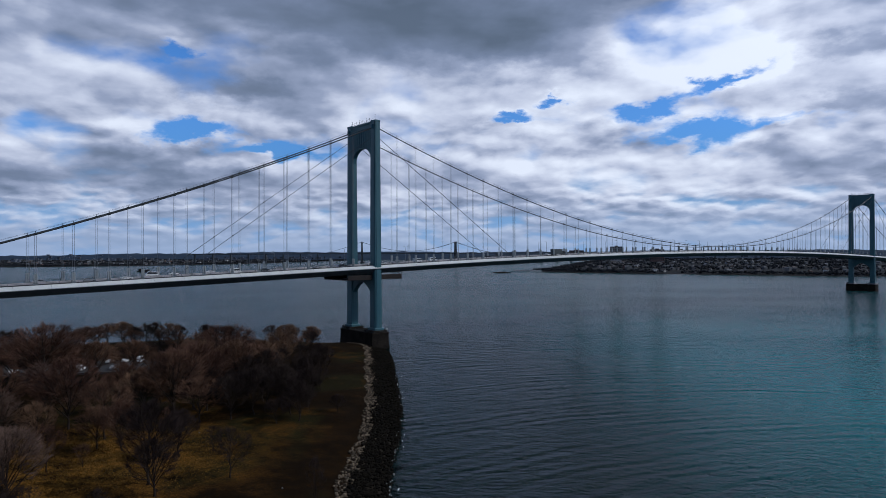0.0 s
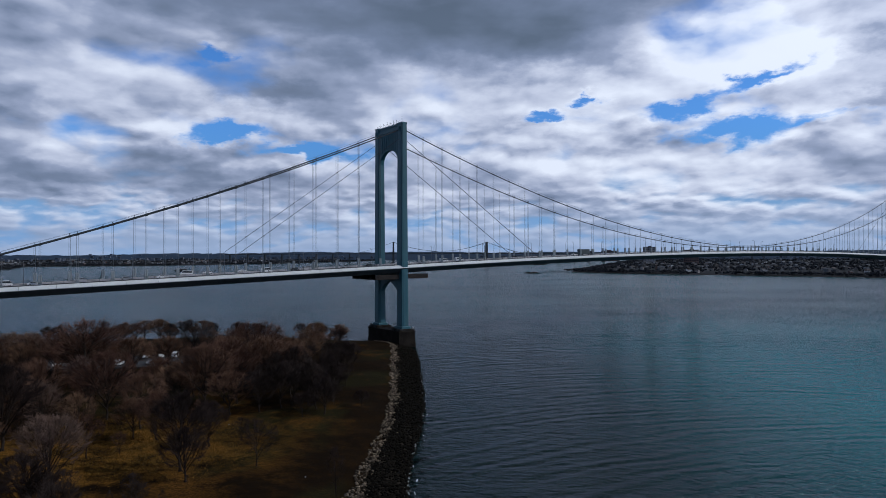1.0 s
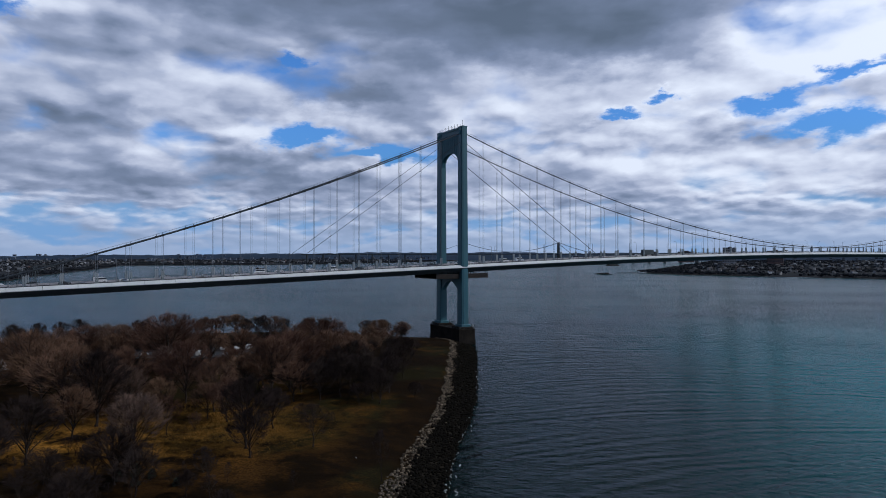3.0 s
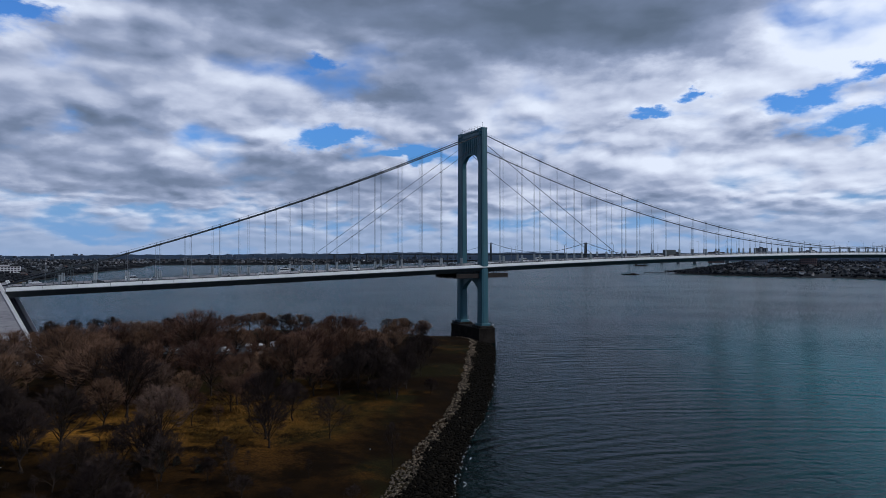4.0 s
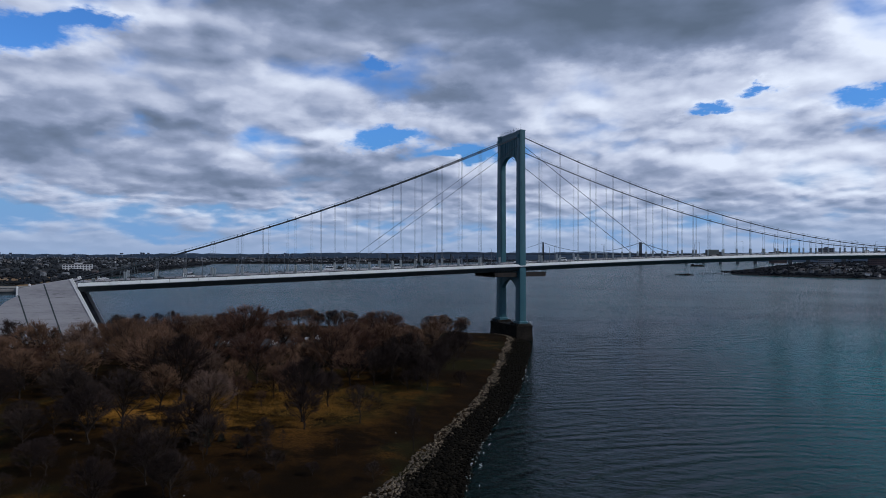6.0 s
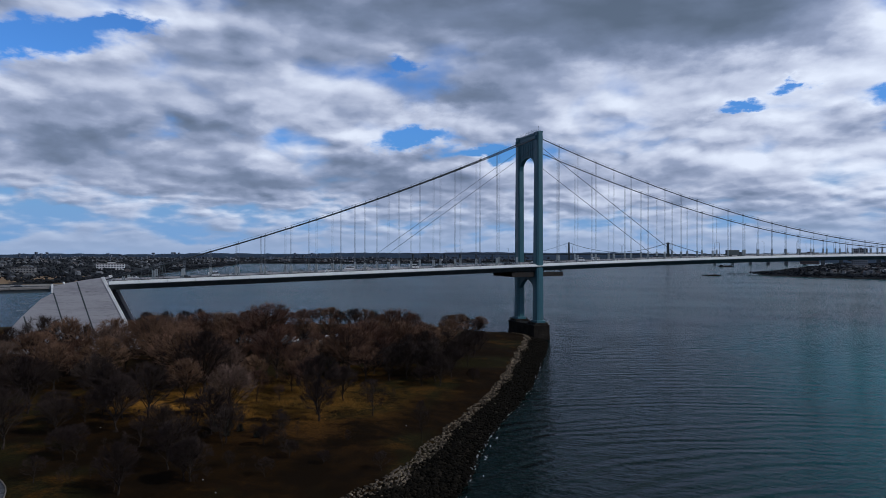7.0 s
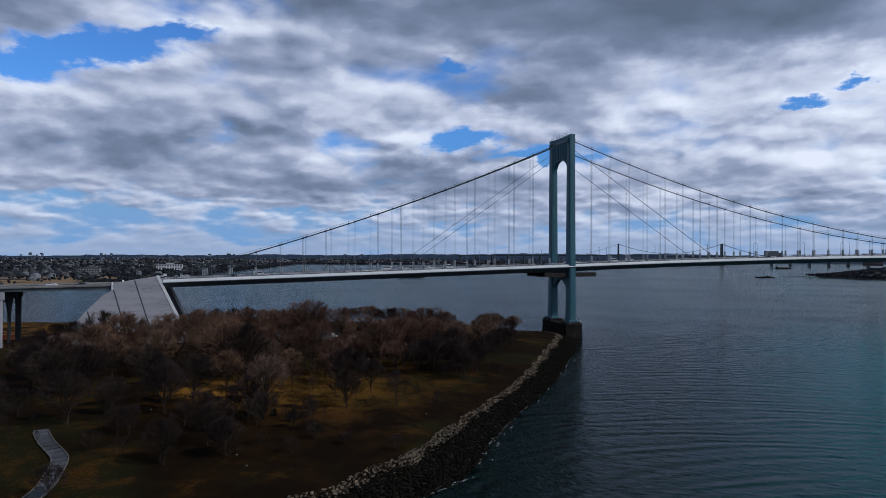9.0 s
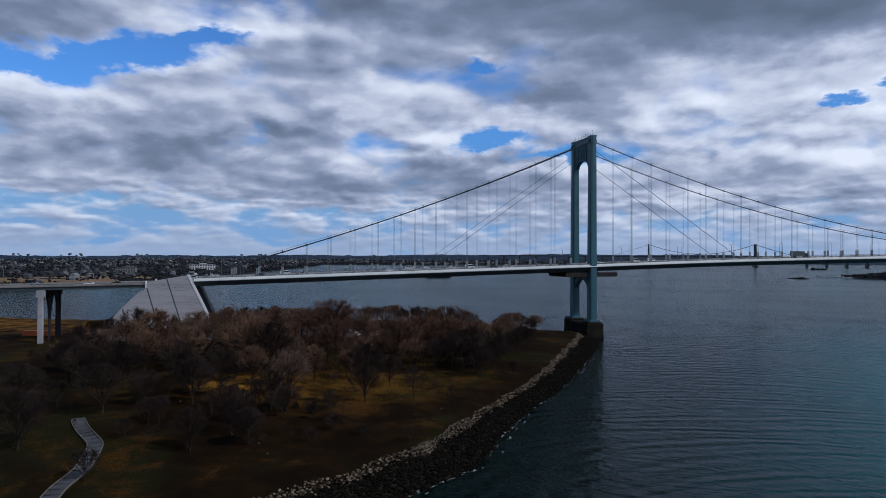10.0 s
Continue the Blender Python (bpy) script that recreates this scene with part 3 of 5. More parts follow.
def tower(bridge, u0):
    tw = part("tower", Geo(), STEEL, bridge, "tall portal tower of blue-green painted steel")
    tw.location = (u0, 0, 0)
    for s in (-1, 1):
        g = Geo()
        y = s * HALF
        # a stepped shaft: a wide core with narrower, proud pilasters on its faces
        def shaft(w0, l0, w1, l1):
            g = Geo()
            g.hexa([(-l0, y - w0, 9.0), (l0, y - w0, 9.0), (l0, y + w0, 9.0), (-l0, y + w0, 9.0)], [(-l1, y - w1, TOP - 0.5), (l1, y - w1, TOP - 0.5), (l1, y + w1, TOP - 0.5), (-l1, y + w1, TOP - 0.5)])
            return g

        leg = part("leg", shaft(2.55, 1.95, 2.05, 1.5), STEEL, tw)
        part("pilaster", shaft(1.75, 2.2, 1.45, 1.72), STEEL, leg)
        part("side_pilaster", shaft(2.75, 1.25, 2.25, 0.95), STEEL, leg)
        g = Geo()
        g.box(-2.9, 2.9, y - 3.4, y + 3.4, 8.4, 10.6, 0.3)
        part("leg_base", g, STEEL, leg)
        g = Geo()
        g.box(-1.7, 1.7, y - 2.2, y + 2.2, TOP - 0.5, TOP + 0.15, 0.1)
        part("leg_cap", g, STEEL, tw)
    g = Geo()
    arch_strut(g, HALF - 2.0, 94.5, 8.0, TOP - 0.3, 1.15)
    part("upper_strut", g, STEEL, tw)
    for i in range(9):
        g = Geo()
        y = -8.4 + 2.1 * i
        base = 94.5 + 8.0 * (1 - (abs(y) / (HALF - 2.0)) ** 2.3) ** 0.5 + 0.6
        for s in (-1, 1):
            g.box(s * 1.3 - 0.18, s * 1.3 + 0.18, y - 0.22, y + 0.22, base, TOP - 3.2)
        part("strut_rib", g, STEEL, tw)
    g = Geo()
    for s in (-1, 1):
        g.box(s * 1.35 - 0.25, s * 1.35 + 0.25, -HALF + 2.1, HALF - 2.1, TOP - 1.2, TOP - 0.3)
        g.box(s * 1.3 - 0.2, s * 1.3 + 0.2, -HALF + 2.1, HALF - 2.1, TOP - 3.4, TOP - 3.0)
    part("cornice", g, STEEL, tw)
    g = Geo()
    arch_strut(g, HALF - 2.3, 27.0, 6.4, 37.6, 1.25, True)
    part("lower_strut", g, STEEL, tw)
    g = Geo()
    for s in (-1, 1):
        g.tube([(s * 1.3, -HALF, TOP + 1.0), (s * 1.3, HALF, TOP + 1.0)], 0.04, 4)
        for i in range(15):
            y = -HALF + 2 * HALF * i / 14
            g.tube([(s * 1.3, y, TOP - 0.4), (s * 1.3, y, TOP + 1.0)], 0.05, 4)
    part("top_railing", g, DARKSTEEL, tw)
    for y, h in ((-11.2, 3.0), (-6.0, 1.9), (-3.0, 2.2), (0.4, 1.8), (3.4, 2.3), (7.0, 1.9), (10.8, 2.3)):
        g = Geo()
        g.tube([(0, y, TOP - 0.3), (0, y, TOP + h)], [0.09, 0.05], 5)
        g.box(-0.14, 0.14, y - 0.14, y + 0.14, TOP + h, TOP + h + 0.3, 0.05)
        part("beacon_mast", g, DARKSTEEL, tw)
    for s in (-1, 1):
        g = Geo()
        g.box(-2.6, 2.6, s * HALF - 0.7, s * HALF + 0.7, 111.2, 113.5, 0.3)
        part("saddle_housing", g, STEEL, tw)
    return tw


bridge = empty("suspension_bridge", BM, "blue-green steel suspension bridge with pale deck fairings", "bridge")
tower(bridge, 0.0)
tower(bridge, SPAN)

# main cables with bands and hand ropes
stations = [-SIDE - 2 + (SIDE + 2) * i / 26 for i in range(26)] + [SPAN * i / 70 for i in range(70)] + [SPAN + (SIDE + 2) * i / 26 for i in range(27)]
hang = [-13.2 - PANEL * k for k in range(17)] + [13.2 + PANEL * k for k in range(int((SPAN - 26.4) / PANEL) + 1)] + [SPAN + 13.2 + PANEL * k for k in range(17)]
for s in (-1, 1):
    g = Geo()
    g.tube([(u, s * HALF, cable_z(u)) for u in stations], 0.27, 8)
    mc = part("main_cable", g, CABLE, bridge, "thick dark wrapped main cable", True)
    g = Geo()
    for k in (-0.45, 0.45):
        g.tube([(u, s * HALF + k, cable_z(u) + 1.15) for u in stations], 0.028, 4)
    part("hand_rope", g, ROPE, mc)
    for u in hang:
        g = Geo()
        du = 0.45
        g.tube([(u - du, s * HALF, cable_z(u - du)), (u + du, s * HALF, cable_z(u + du))], 0.38, 8)
        g.box(u - 0.06, u + 0.06, s * HALF - 0.5, s * HALF - 0.42, cable_z(u), cable_z(u) + 1.2)
        g.box(u - 0.06, u + 0.06, s * HALF + 0.42, s * HALF + 0.5, cable_z(u), cable_z(u) + 1.2)
        part("cable_band", g, CABLE, mc)
    # hangers: two ropes and their sleeves at the deck
    for u in hang:
        zt, zb = cable_z(u), road(u) - 0.6
        g = Geo()
        for k in (-0.30, 0.30):
            g.tube([(u + k, s * HALF, zb), (u + k, s * HALF, zt)], 0.055, 5)
        hg = part("hanger", g, ROPE, bridge)
        top = min(road(u) + 3.6, zt - 0.5)
        g = Geo()
        for k in (-0.34, 0.34):
            g.box(u + k - 0.27, u + k + 0.27, s * HALF - 0.3, s * HALF + 0.3, zb, top, 0.07)
        g.box(u - 0.7, u + 0.7, s * HALF - 0.4, s * HALF + 0.4, zb, zb + 0.7)
        part("hanger_sleeve", g, SLEEVE, hg, "white sleeves round the hanger's foot")
    # diagonal stays from the towers
    for u0, d in ((0.0, -1), (0.0, 1), (SPAN, -1), (SPAN, 1)):
        g = Geo()
        for k in (-0.16, 0.16):
            g.tube([(u0 + d * 1.6, s * HALF + k, 107.2), (u0 + d * 98.0, s * HALF + k, road(u0 + d * 98.0))], 0.07, 6)
        st = part("diagonal_stay", g, CABLE, bridge)
        for k in (0.25, 0.5, 0.75):
            g = Geo()
            x, z = u0 + d * (1.6 + 96.4 * k), 107.2 + (road(u0 + d * 98) - 107.2) * k
            g.box(x - 0.25, x + 0.25, s * HALF - 0.35, s * HALF + 0.35, z - 0.25, z + 0.25, 0.06)
            part("stay_clamp", g, CABLE, st)

# deck: road, kerbs, median, wind fairings, girders
U = [-SIDE + SIDE * i / 18 for i in range(18)] + [SPAN * i / 58 for i in range(58)] + [SPAN + SIDE * i / 18 for i in range(19)]


def sweep(outline, us, level=road):
    """Outline (y, dz) carried along the deck."""
    g = Geo()
    n = len(outline)
    for u in us:
        g.v += [(u, y, level(u) + dz) for y, dz in outline]
    for i in range(len(us) - 1):
        for j in range(n):
            g.f.append((i * n + j, i * n + (j + 1) % n, (i + 1) * n + (j + 1) % n, (i + 1) * n + j))
    g.f.append(tuple(range(n - 1, -1, -1)))
    g.f.append(tuple((len(us) - 1) * n + j for j in range(n)))
    return g


part("roadway", sweep([(-10.6, -0.5), (10.6, -0.5), (10.6, -1.5), (-10.6, -1.5)], U), ASPHALT, bridge, "grey asphalt roadway")
part("deck_box", sweep([(-12.3, -1.55), (12.3, -1.55), (12.3, -2.0), (11.2, -4.3), (-11.2, -4.3), (-12.3, -2.0)], U), DARKSTEEL, bridge, "dark steel deck box")
part("median_barrier", sweep([(-0.3, -0.49), (0.3, -0.49), (0.1, 0.25), (-0.1, 0.25)], U), CONCRETE, bridge)
for s in (-1, 1):
    part("kerb", sweep([(s * 10.65, -1.5), (s * 12.25, -1.5), (s * 12.25, -0.25), (s * 10.65, -0.25)][::-s], U), ASPHALT, bridge)
    for z in (0.3, 0.75):
        part("rail", sweep([(s * 12.0, z), (s * 12.1, z), (s * 12.1, z + 0.09), (s * 12.0, z + 0.09)][::-s], U), DARKSTEEL, bridge)
    g = Geo()
    for i in range(int((SPAN + 2 * SIDE) / 4)):
        u = -SIDE + 2 + 4 * i
        g.box(u - 0.06, u + 0.06, s * 12.05 - 0.05, s * 12.05 + 0.05, road(u) - 0.3, road(u) + 0.8)
    tagged(part("rail_post", g, DARKSTEEL, bridge), kind="stuff")
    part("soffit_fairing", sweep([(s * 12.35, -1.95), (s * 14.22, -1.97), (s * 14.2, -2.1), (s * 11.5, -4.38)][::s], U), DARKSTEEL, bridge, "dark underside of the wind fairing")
    for a, b in zip(U, U[1:]):
        a2, b2 = a + 0.06, b - 0.06
        g = Geo()
        ring = [(12.3, -0.4), (12.5, -0.4), (12.65, -0.62), (14.35, -1.72), (14.25, -1.95), (12.3, -1.9)]
        for u in (a2, b2):
            g.v += [(u, s * y, road(u) + dz) for y, dz in ring]
        n = len(ring)
        g.f = [(j, (j + 1) % n, n + (j + 1) % n, n + j)[::s] for j in range(n)] + [tuple(range(n))[::-s], tuple(range(n, 2 * n))[::s]]
        part("fairing_panel", g, FAIRING, bridge)

# tower piers
for u0 in (0.0, SPAN):
    pr = empty("bridge_pier", BM @ pose(u0, 0, 0), "dark tide-stained masonry pier under a bridge tower", "pier", "tower piers")
    g = Geo()
    g.hexa([(-5.6, -16.2, -6), (5.6, -16.2, -6), (5.6, 16.2, -6), (-5.6, 16.2, -6)], [(-5.0, -15.6, 3.0), (5.0, -15.6, 3.0), (5.0, 15.6, 3.0), (-5.0, 15.6, 3.0)])
    g.box(-4.9, 4.9, -15.5, 15.5, 3.0, 7.4)
    part("masonry_base", g, PIERSTONE, pr)
    g = Geo()
    g.box(-5.2, 5.2, -15.8, 15.8, 7.4, 8.3, 0.2)
    part("coping", g, PIERSTONE, pr)
    for s in (-1, 1):
        g = Geo()
        g.box(-4.4, 4.4, s * HALF - 4.2, s * HALF + 4.2, 8.3, 9.4, 0.3)
        part("plinth", g, CONCRETE if u0 else PIERSTONE, pr)
    g = Geo()
    for k in (0.55, 1.1):
        for s in (-1, 1):
            g.tube([(s * 5.0, -15.5, 8.3 + k), (s * 5.0, 15.5, 8.3 + k)], 0.04, 4)
            g.tube([(-5.0, s * 15.5, 8.3 + k), (5.0, s * 15.5, 8.3 + k)], 0.04, 4)
    for i in range(13):
        for s in (-1, 1):
            y = -15.5 + 31 * i / 12
            g.tube([(s * 5.0, y, 8.2), (s * 5.0, y, 9.5)], 0.05, 4)
    part("pier_railing", g, DARKSTEEL, pr)
    for x, y in ((4.2, -14.6), (-4.2, 13.9), (3.9, 14.6)):
        g = Geo()
        g.box(x - 0.5, x + 0.5, y - 0.4, y + 0.4, 8.3, 10.2, 0.1)
        part("pier_cabinet", g, SLEEVE if y < -14 else DARKSTEEL, pr)


def platform(u0, u1, y0, y1, z0, z1, label):
    """A truss work platform slung below the deck."""
    pf = empty("work_platform", BM, label, "platform", "platforms under the deck")
    g = Geo()
    g.box(u0, u1, y0, y1, z0, z0 + 0.25)
    part("platform_floor", g, SCAFFOLD, pf)
    n = max(3, int((u1 - u0) / 1.7))
    for y in (y0, y1):
        g = Geo()
        g.box(u0, u1, y - 0.06, y + 0.06, z0 + 0.2, z0 + 2.3)
        part("side_screen", g, SCAFFOLD, pf)
        g = Geo()
        for z in (z0, z1, (z0 + z1) / 2):
            g.tube([(u0, y, z), (u1, y, z)], 0.12, 5)
        for i in range(n + 1):
            x = u0 + (u1 - u0) * i / n
            g.tube([(x, y, z0), (x, y, z1)], 0.10, 4)
            if i < n:
                x2 = u0 + (u1 - u0) * (i + 1) / n
                g.tube([(x, y, z0 if i % 2 else z1), (x2, y, z1 if i % 2 else z0)], 0.08, 4)
        part("side_truss", g, SCAFFOLD, pf)
    for i in range(n + 1):
        x = u0 + (u1 - u0) * i / n
        g = Geo()
        g.tube([(x, y0, z0 - 0.1), (x, y1, z0 - 0.1)], 0.12, 4)
        part("cross_beam", g, SCAFFOLD, pf)
    for i in range(4):
        x = u0 + (u1 - u0) * (i + 0.5) / 4
        for y in (y0, y1):
            g = Geo()
            g.tube([(x, y, z1 - 0.1), (x, y * 0.72, road(x) - 3.9)], 0.06, 4)
            part("sling", g, SCAFFOLD, pf)
    rnd = random.Random(int(u0 * 7))
    for i in range(9):
        x, y = rnd.uniform(u0 + 1, u1 - 1), rnd.uniform(y0 + 0.5, y1 - 0.5)
        g = Geo()
        g.box(x - 0.6, x + 0.6, y - 0.5, y + 0.5, z0 + 0.25, z0 + rnd.uniform(0.7, 1.6), 0.05)
        part("stacked_gear", g, SCAFFOLD, pf)
    return pf


platform(-16.5, -2.8, -12.0, 12.0, 34.9, 38.4, "rusty truss work platform slung beside the tower legs")
platform(2.8, 15.5, -12.0, 12.0, 35.1, 38.6, "rusty truss work platform slung beside the tower legs")

# ---------------------------------------------------------------- anchorage and approach
an = empty("bridge_anchorage", BM, "weathered grey concrete anchorage block with slanting joints", "anchorage")
PROFILE = [(-199.0, -1.0), (-216.6, 36.2), (-226.0, 34.7), (-235.2, 33.1), (-235.4, 30.2), (-239.8, 27.7), (-247.2, 20.0), (-252.0, 14.0), (-258.0, -1.0)]
g = Geo()
g.prism([(-202.5, -1.0), (-217.4, 30.6), (-226.0, 30.4), (-235.2, 30.1), (-240, 27.4), (-247.2, 19.8), (-252.0, 13.8), (-258.0, -1.0)], -12.4, 12.4)
part("block", g, CONCRETE, an)
g = Geo()
# recessed front face: its shadow is painted as near-black concrete
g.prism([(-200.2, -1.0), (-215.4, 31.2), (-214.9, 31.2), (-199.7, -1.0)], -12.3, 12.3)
part("front_wall", g, SHADECON, an, "concrete front wall under the deck, coloured dark for its shade")
for s in (-1, 1):
    g = Geo()
    g.prism(PROFILE, s * 12.4, s * 13.4)
    part("side_wall", g, CONCRETE, an)
    g = Geo()
    g.prism([(-198.2, -1.0), (-199.4, -1.0), (-217.2, 36.7), (-216.0, 36.9)], s * 12.3, s * 13.65)
    part("front_edge", g, PALE, an, "pale slanting front edge")
    for x0, z0, x1, z1 in ((-226.3, 34.6, -215.5, -1.0), (-235.2, 30.2, -226.5, -1.0), (-246.0, 20.5, -241.0, -1.0)):
        g = Geo()
        g.prism([(x0 - 0.28, z0), (x0 + 0.28, z0), (x1 + 0.28, z1), (x1 - 0.28, z1)], s * 13.3, s * 13.44)
        part("joint", g, DARKSTEEL, an, "dark open joint")
    for z in range(2, 34, 3):
        xa = -217.4 + (36.2 - z) * 0.47
        g = Geo()
        g.box(max(-258 + z * 0.4, -250), xa - 1.2, s * 13.38 - 0.03, s * 13.38 + 0.03, z, z + 0.06)
        part("pour_line", g, VIACON, an)
    g = Geo()
    g.box(-236.2, -235.4, s * 12.9 - 0.5, s * 12.9 + 0.5, 30.2, 33.8, 0.15)
    part("end_post", g, PALE, an)
    g = Geo()
    for k in range(2):
        x = -193.0 - 4.5 * k
        for d in (-1.0, 1.0):
            g.tube([(x + d * 1.2, s * HALF, road(x) - 1), (x, s * HALF, cable_z(x) + 1.9)], 0.14, 5)
    part("cable_frame", g, DARKSTEEL, an)

via = empty("approach_viaduct", BM, "concrete approach viaduct on arched piers", "viaduct")
AU = [-560 + 12 * i for i in range(28)] + [-235.5]
part("viaduct_road", sweep([(-11.0, -0.7), (11.0, -0.7), (11.0, -1.1), (-11.0, -1.1)], AU, via_z), ASPHALT, via)
for s in (-1, 1):
    part("viaduct_parapet", sweep([(s * 11.05, -1.1), (s * 12.5, -1.1), (s * 12.5, -0.5), (s * 12.25, 0.0), (s * 11.95, 0.0), (s * 11.75, -0.5), (s * 11.05, -0.6)][::-s], AU, via_z), VIACON, via)
    # girders get the dark steel colour for the shadow under the road
    part("edge_girder", sweep([(s * 11.2, -1.15), (s * 11.9, -1.15), (s * 11.9, -2.6), (s * 11.2, -2.6)][::-s], AU, via_z), DARKSTEEL, via)
for y in (-6.5, -2.2, 2.2, 6.5):
    part("girder", sweep([(y - 0.3, -1.15), (y + 0.3, -1.15), (y + 0.3, -2.6), (y - 0.3, -2.6)], AU, via_z), DARKSTEEL, via)


def arched_bent(x):
    b = part("arched_pier", Geo(), CONCRETE, via, "concrete bent with two pointed arches")
    zt = via_z(x) - 2.65
    for y in (-12.2, 0, 12.2):
        g = Geo()
        w, l = (0.8, 1.1) if y else (0.75, 0.5)
        g.box(x - l, x + l, y - w, y + w, -1.0, zt - 0.1, 0.12)
        if y:
            g.box(x - 1.75, x + 1.75, y - 1.1, y + 1.1, zt - 3.2, zt, 0.15)
        # one lit column stays pale, the others carry shade in their colour
        part("column", g, CONCRETE if y < 0 else SHADECON, b)
    for c in (-6.1, 6.1):
        g = Geo()
        n, h = 16, 5.35
        qs = [h * (2 * i / n - 1) for i in range(n + 1)]
        g.prism([(c + q, zt - 12.5 + 10.3 * max(0.0, 1 - (abs(q) / h) ** 1.5) ** 0.85) for q in qs] + [(c + h, zt), (c - h, zt)], x - 0.42, x + 0.42, "x")
        # shaded face of the arches, painted dark
        part("arch_wall", g, SHADECON, b, "concrete arch wall coloured dark for its shade")


for x in (-281.5, -327.0, -372.0, -417.0, -462.0):
    arched_bent(x)

# ---------------------------------------------------------------- riprap along the park's shore
PHI = (1 + 5 ** 0.5) / 2
ICO_V = np.array([(s * a, t * b, u * c) for a, b, c in ((0, 1, PHI), (1, PHI, 0), (PHI, 0, 1)) for s in ((1,) if a == 0 else (1, -1)) for t in ((1,) if b == 0 else (1, -1)) for u in ((1,) if c == 0 else (1, -1))]) / 1.9


def ico_faces():
    f = []
    for i in range(12):
        for j in range(i + 1, 12):
            for k in range(j + 1, 12):
                a, b, c = ICO_V[i], ICO_V[j], ICO_V[k]
                if max(np.linalg.norm(a - b), np.linalg.norm(b - c), np.linalg.norm(a - c)) < 1.2:
                    f.append((i, j, k) if np.dot(np.cross(b - a, c - a), a) > 0 else (i, k, j))
    return f


ICO_F = ico_faces()
rng = np.random.default_rng(5)


def stone_verts(r):
    """An angular block of about r metres across."""
    v = ICO_V * rng.uniform(0.78, 1.15, (12, 1)) * r * 0.5 * np.array([1.25, 0.95, 0.75]) * rng.uniform(0.85, 1.2, 3)
    a, b = rng.uniform(0, 6.28), rng.normal(0, 0.35)
    rz = np.array([[math.cos(a), -math.sin(a), 0], [math.sin(a), math.cos(a), 0], [0, 0, 1]])
    rx = np.array([[1, 0, 0], [0, math.cos(b), -math.sin(b)], [0, math.sin(b), math.cos(b)]])
    return v @ rx.T @ rz.T


def along(points, step):
    out = []
    for a, b in zip(points, points[1:]):
        a, b = np.array(a, float), np.array(b, float)
        n = max(1, int(np.linalg.norm(b - a) / step))
        d = (b - a) / np.linalg.norm(b - a)
        out += [(a + (b - a) * i / n, np.array([d[1], -d[0]])) for i in range(n)]
    return out


BANK = SHORE[0:18]
cand = []
for p, nrm in along(BANK, 0.55):
    for k in range(34):
        q = p + nrm * (-0.6 + 17.2 * rng.random()) + rng.normal(0, 0.3, 2)
        cand.append(q)
cand = np.array(cand)
dist = bank(cand[:, 0], cand[:, 1])
keep = (dist > -0.9) & (dist < 12.8 + 0.5 * np.sin(cand[:, 1] * 0.35)) & (cand[:, 1] > 10)
cand, dist = cand[keep], dist[keep]
zs = height(cand[:, 0], cand[:, 1])
riprap = empty("riprap", pose(0, 0, 0), "bank of tan and dark wet boulders along the shore", "boulders")
dry, wet, single = Geo(), Geo(), []
taken = set()
for (x, y), d, z in zip(cand, dist, zs):
    dark = d < 9.5 + 0.5 * math.sin(x * 0.5 + y * 0.23) + rng.normal(0, 0.55)
    cell = (int(x // 0.62), int(y // 0.62), dark and int(rng.integers(2)))
    if cell in taken:
        continue
    taken.add(cell)
    r = rng.uniform(0.5, 1.05) if dark else rng.uniform(0.36, 0.78)
    if not dark and 84 < y < 118 and len(single) < 300 and r > 0.5:
        single.append((x, y, z, r))
        continue
    v = stone_verts(r) + np.array([x, y, z + 0.2 * r + 0.12 * rng.random()])
    (wet if dark else dry).add(v.tolist(), ICO_F)
tagged(part("dry_boulder", dry, ROCKS, riprap, "tan and grey dry boulders"), kind="stuff")
tagged(part("wet_boulder", wet, WETROCK, riprap, "black wet boulders with weed"), kind="stuff")
SHAPES = []
for i in range(8):
    g = Geo()
    g.add(stone_verts(1.0).tolist(), ICO_F)
    SHAPES.append(g.mesh("boulder", ROCK))
for x, y, z, r in single:
    ob = part("boulder", SHAPES[int(rng.integers(8))], ROCK, riprap)
    ob.matrix_local = pose(x, y, z + 0.12 * r, rng.uniform(-20, 20), rng.uniform(-20, 20), rng.uniform(0, 360)) @ Matrix.Scale(r, 4)

# wash at the water's edge
wash = Geo()
for p, nrm in along(BANK[2:17], 0.30):
    lively = noise.noise(Vector((p[0] * 0.11, p[1] * 0.11, 0)))
    if lively < -0.2 or rng.random() > 0.75 + lively:
        continue
    out = rng.normal(0.0, 0.3) + (rng.uniform(0.3, 2.5) if rng.random() < 0.05 else 0.0)
    c = p - nrm * out
    turn = rng.normal(0, 0.35)
    tang = np.array([-nrm[1], nrm[0]]) * math.cos(turn) + nrm * math.sin(turn)
    side = np.array([tang[1], -tang[0]])
    lx, ly, n = rng.uniform(0.25, 1.0), rng.uniform(0.03, 0.13), 7
    ring = []
    for i in range(n):
        a = 6.283 * i / n
        q = c + tang * (lx * math.cos(a) * rng.uniform(0.5, 1.2)) + side * (ly * math.sin(a) * rng.uniform(0.5, 1.4))
        ring.append((q[0], q[1], 0.03))
    wash.add(ring, [tuple(range(n))])
tagged(part("shore_wash", wash, FOAM), "thin white wash where wavelets meet the boulders", "foam", kind="stuff")

# ---------------------------------------------------------------- trees
tr = random.Random(11)


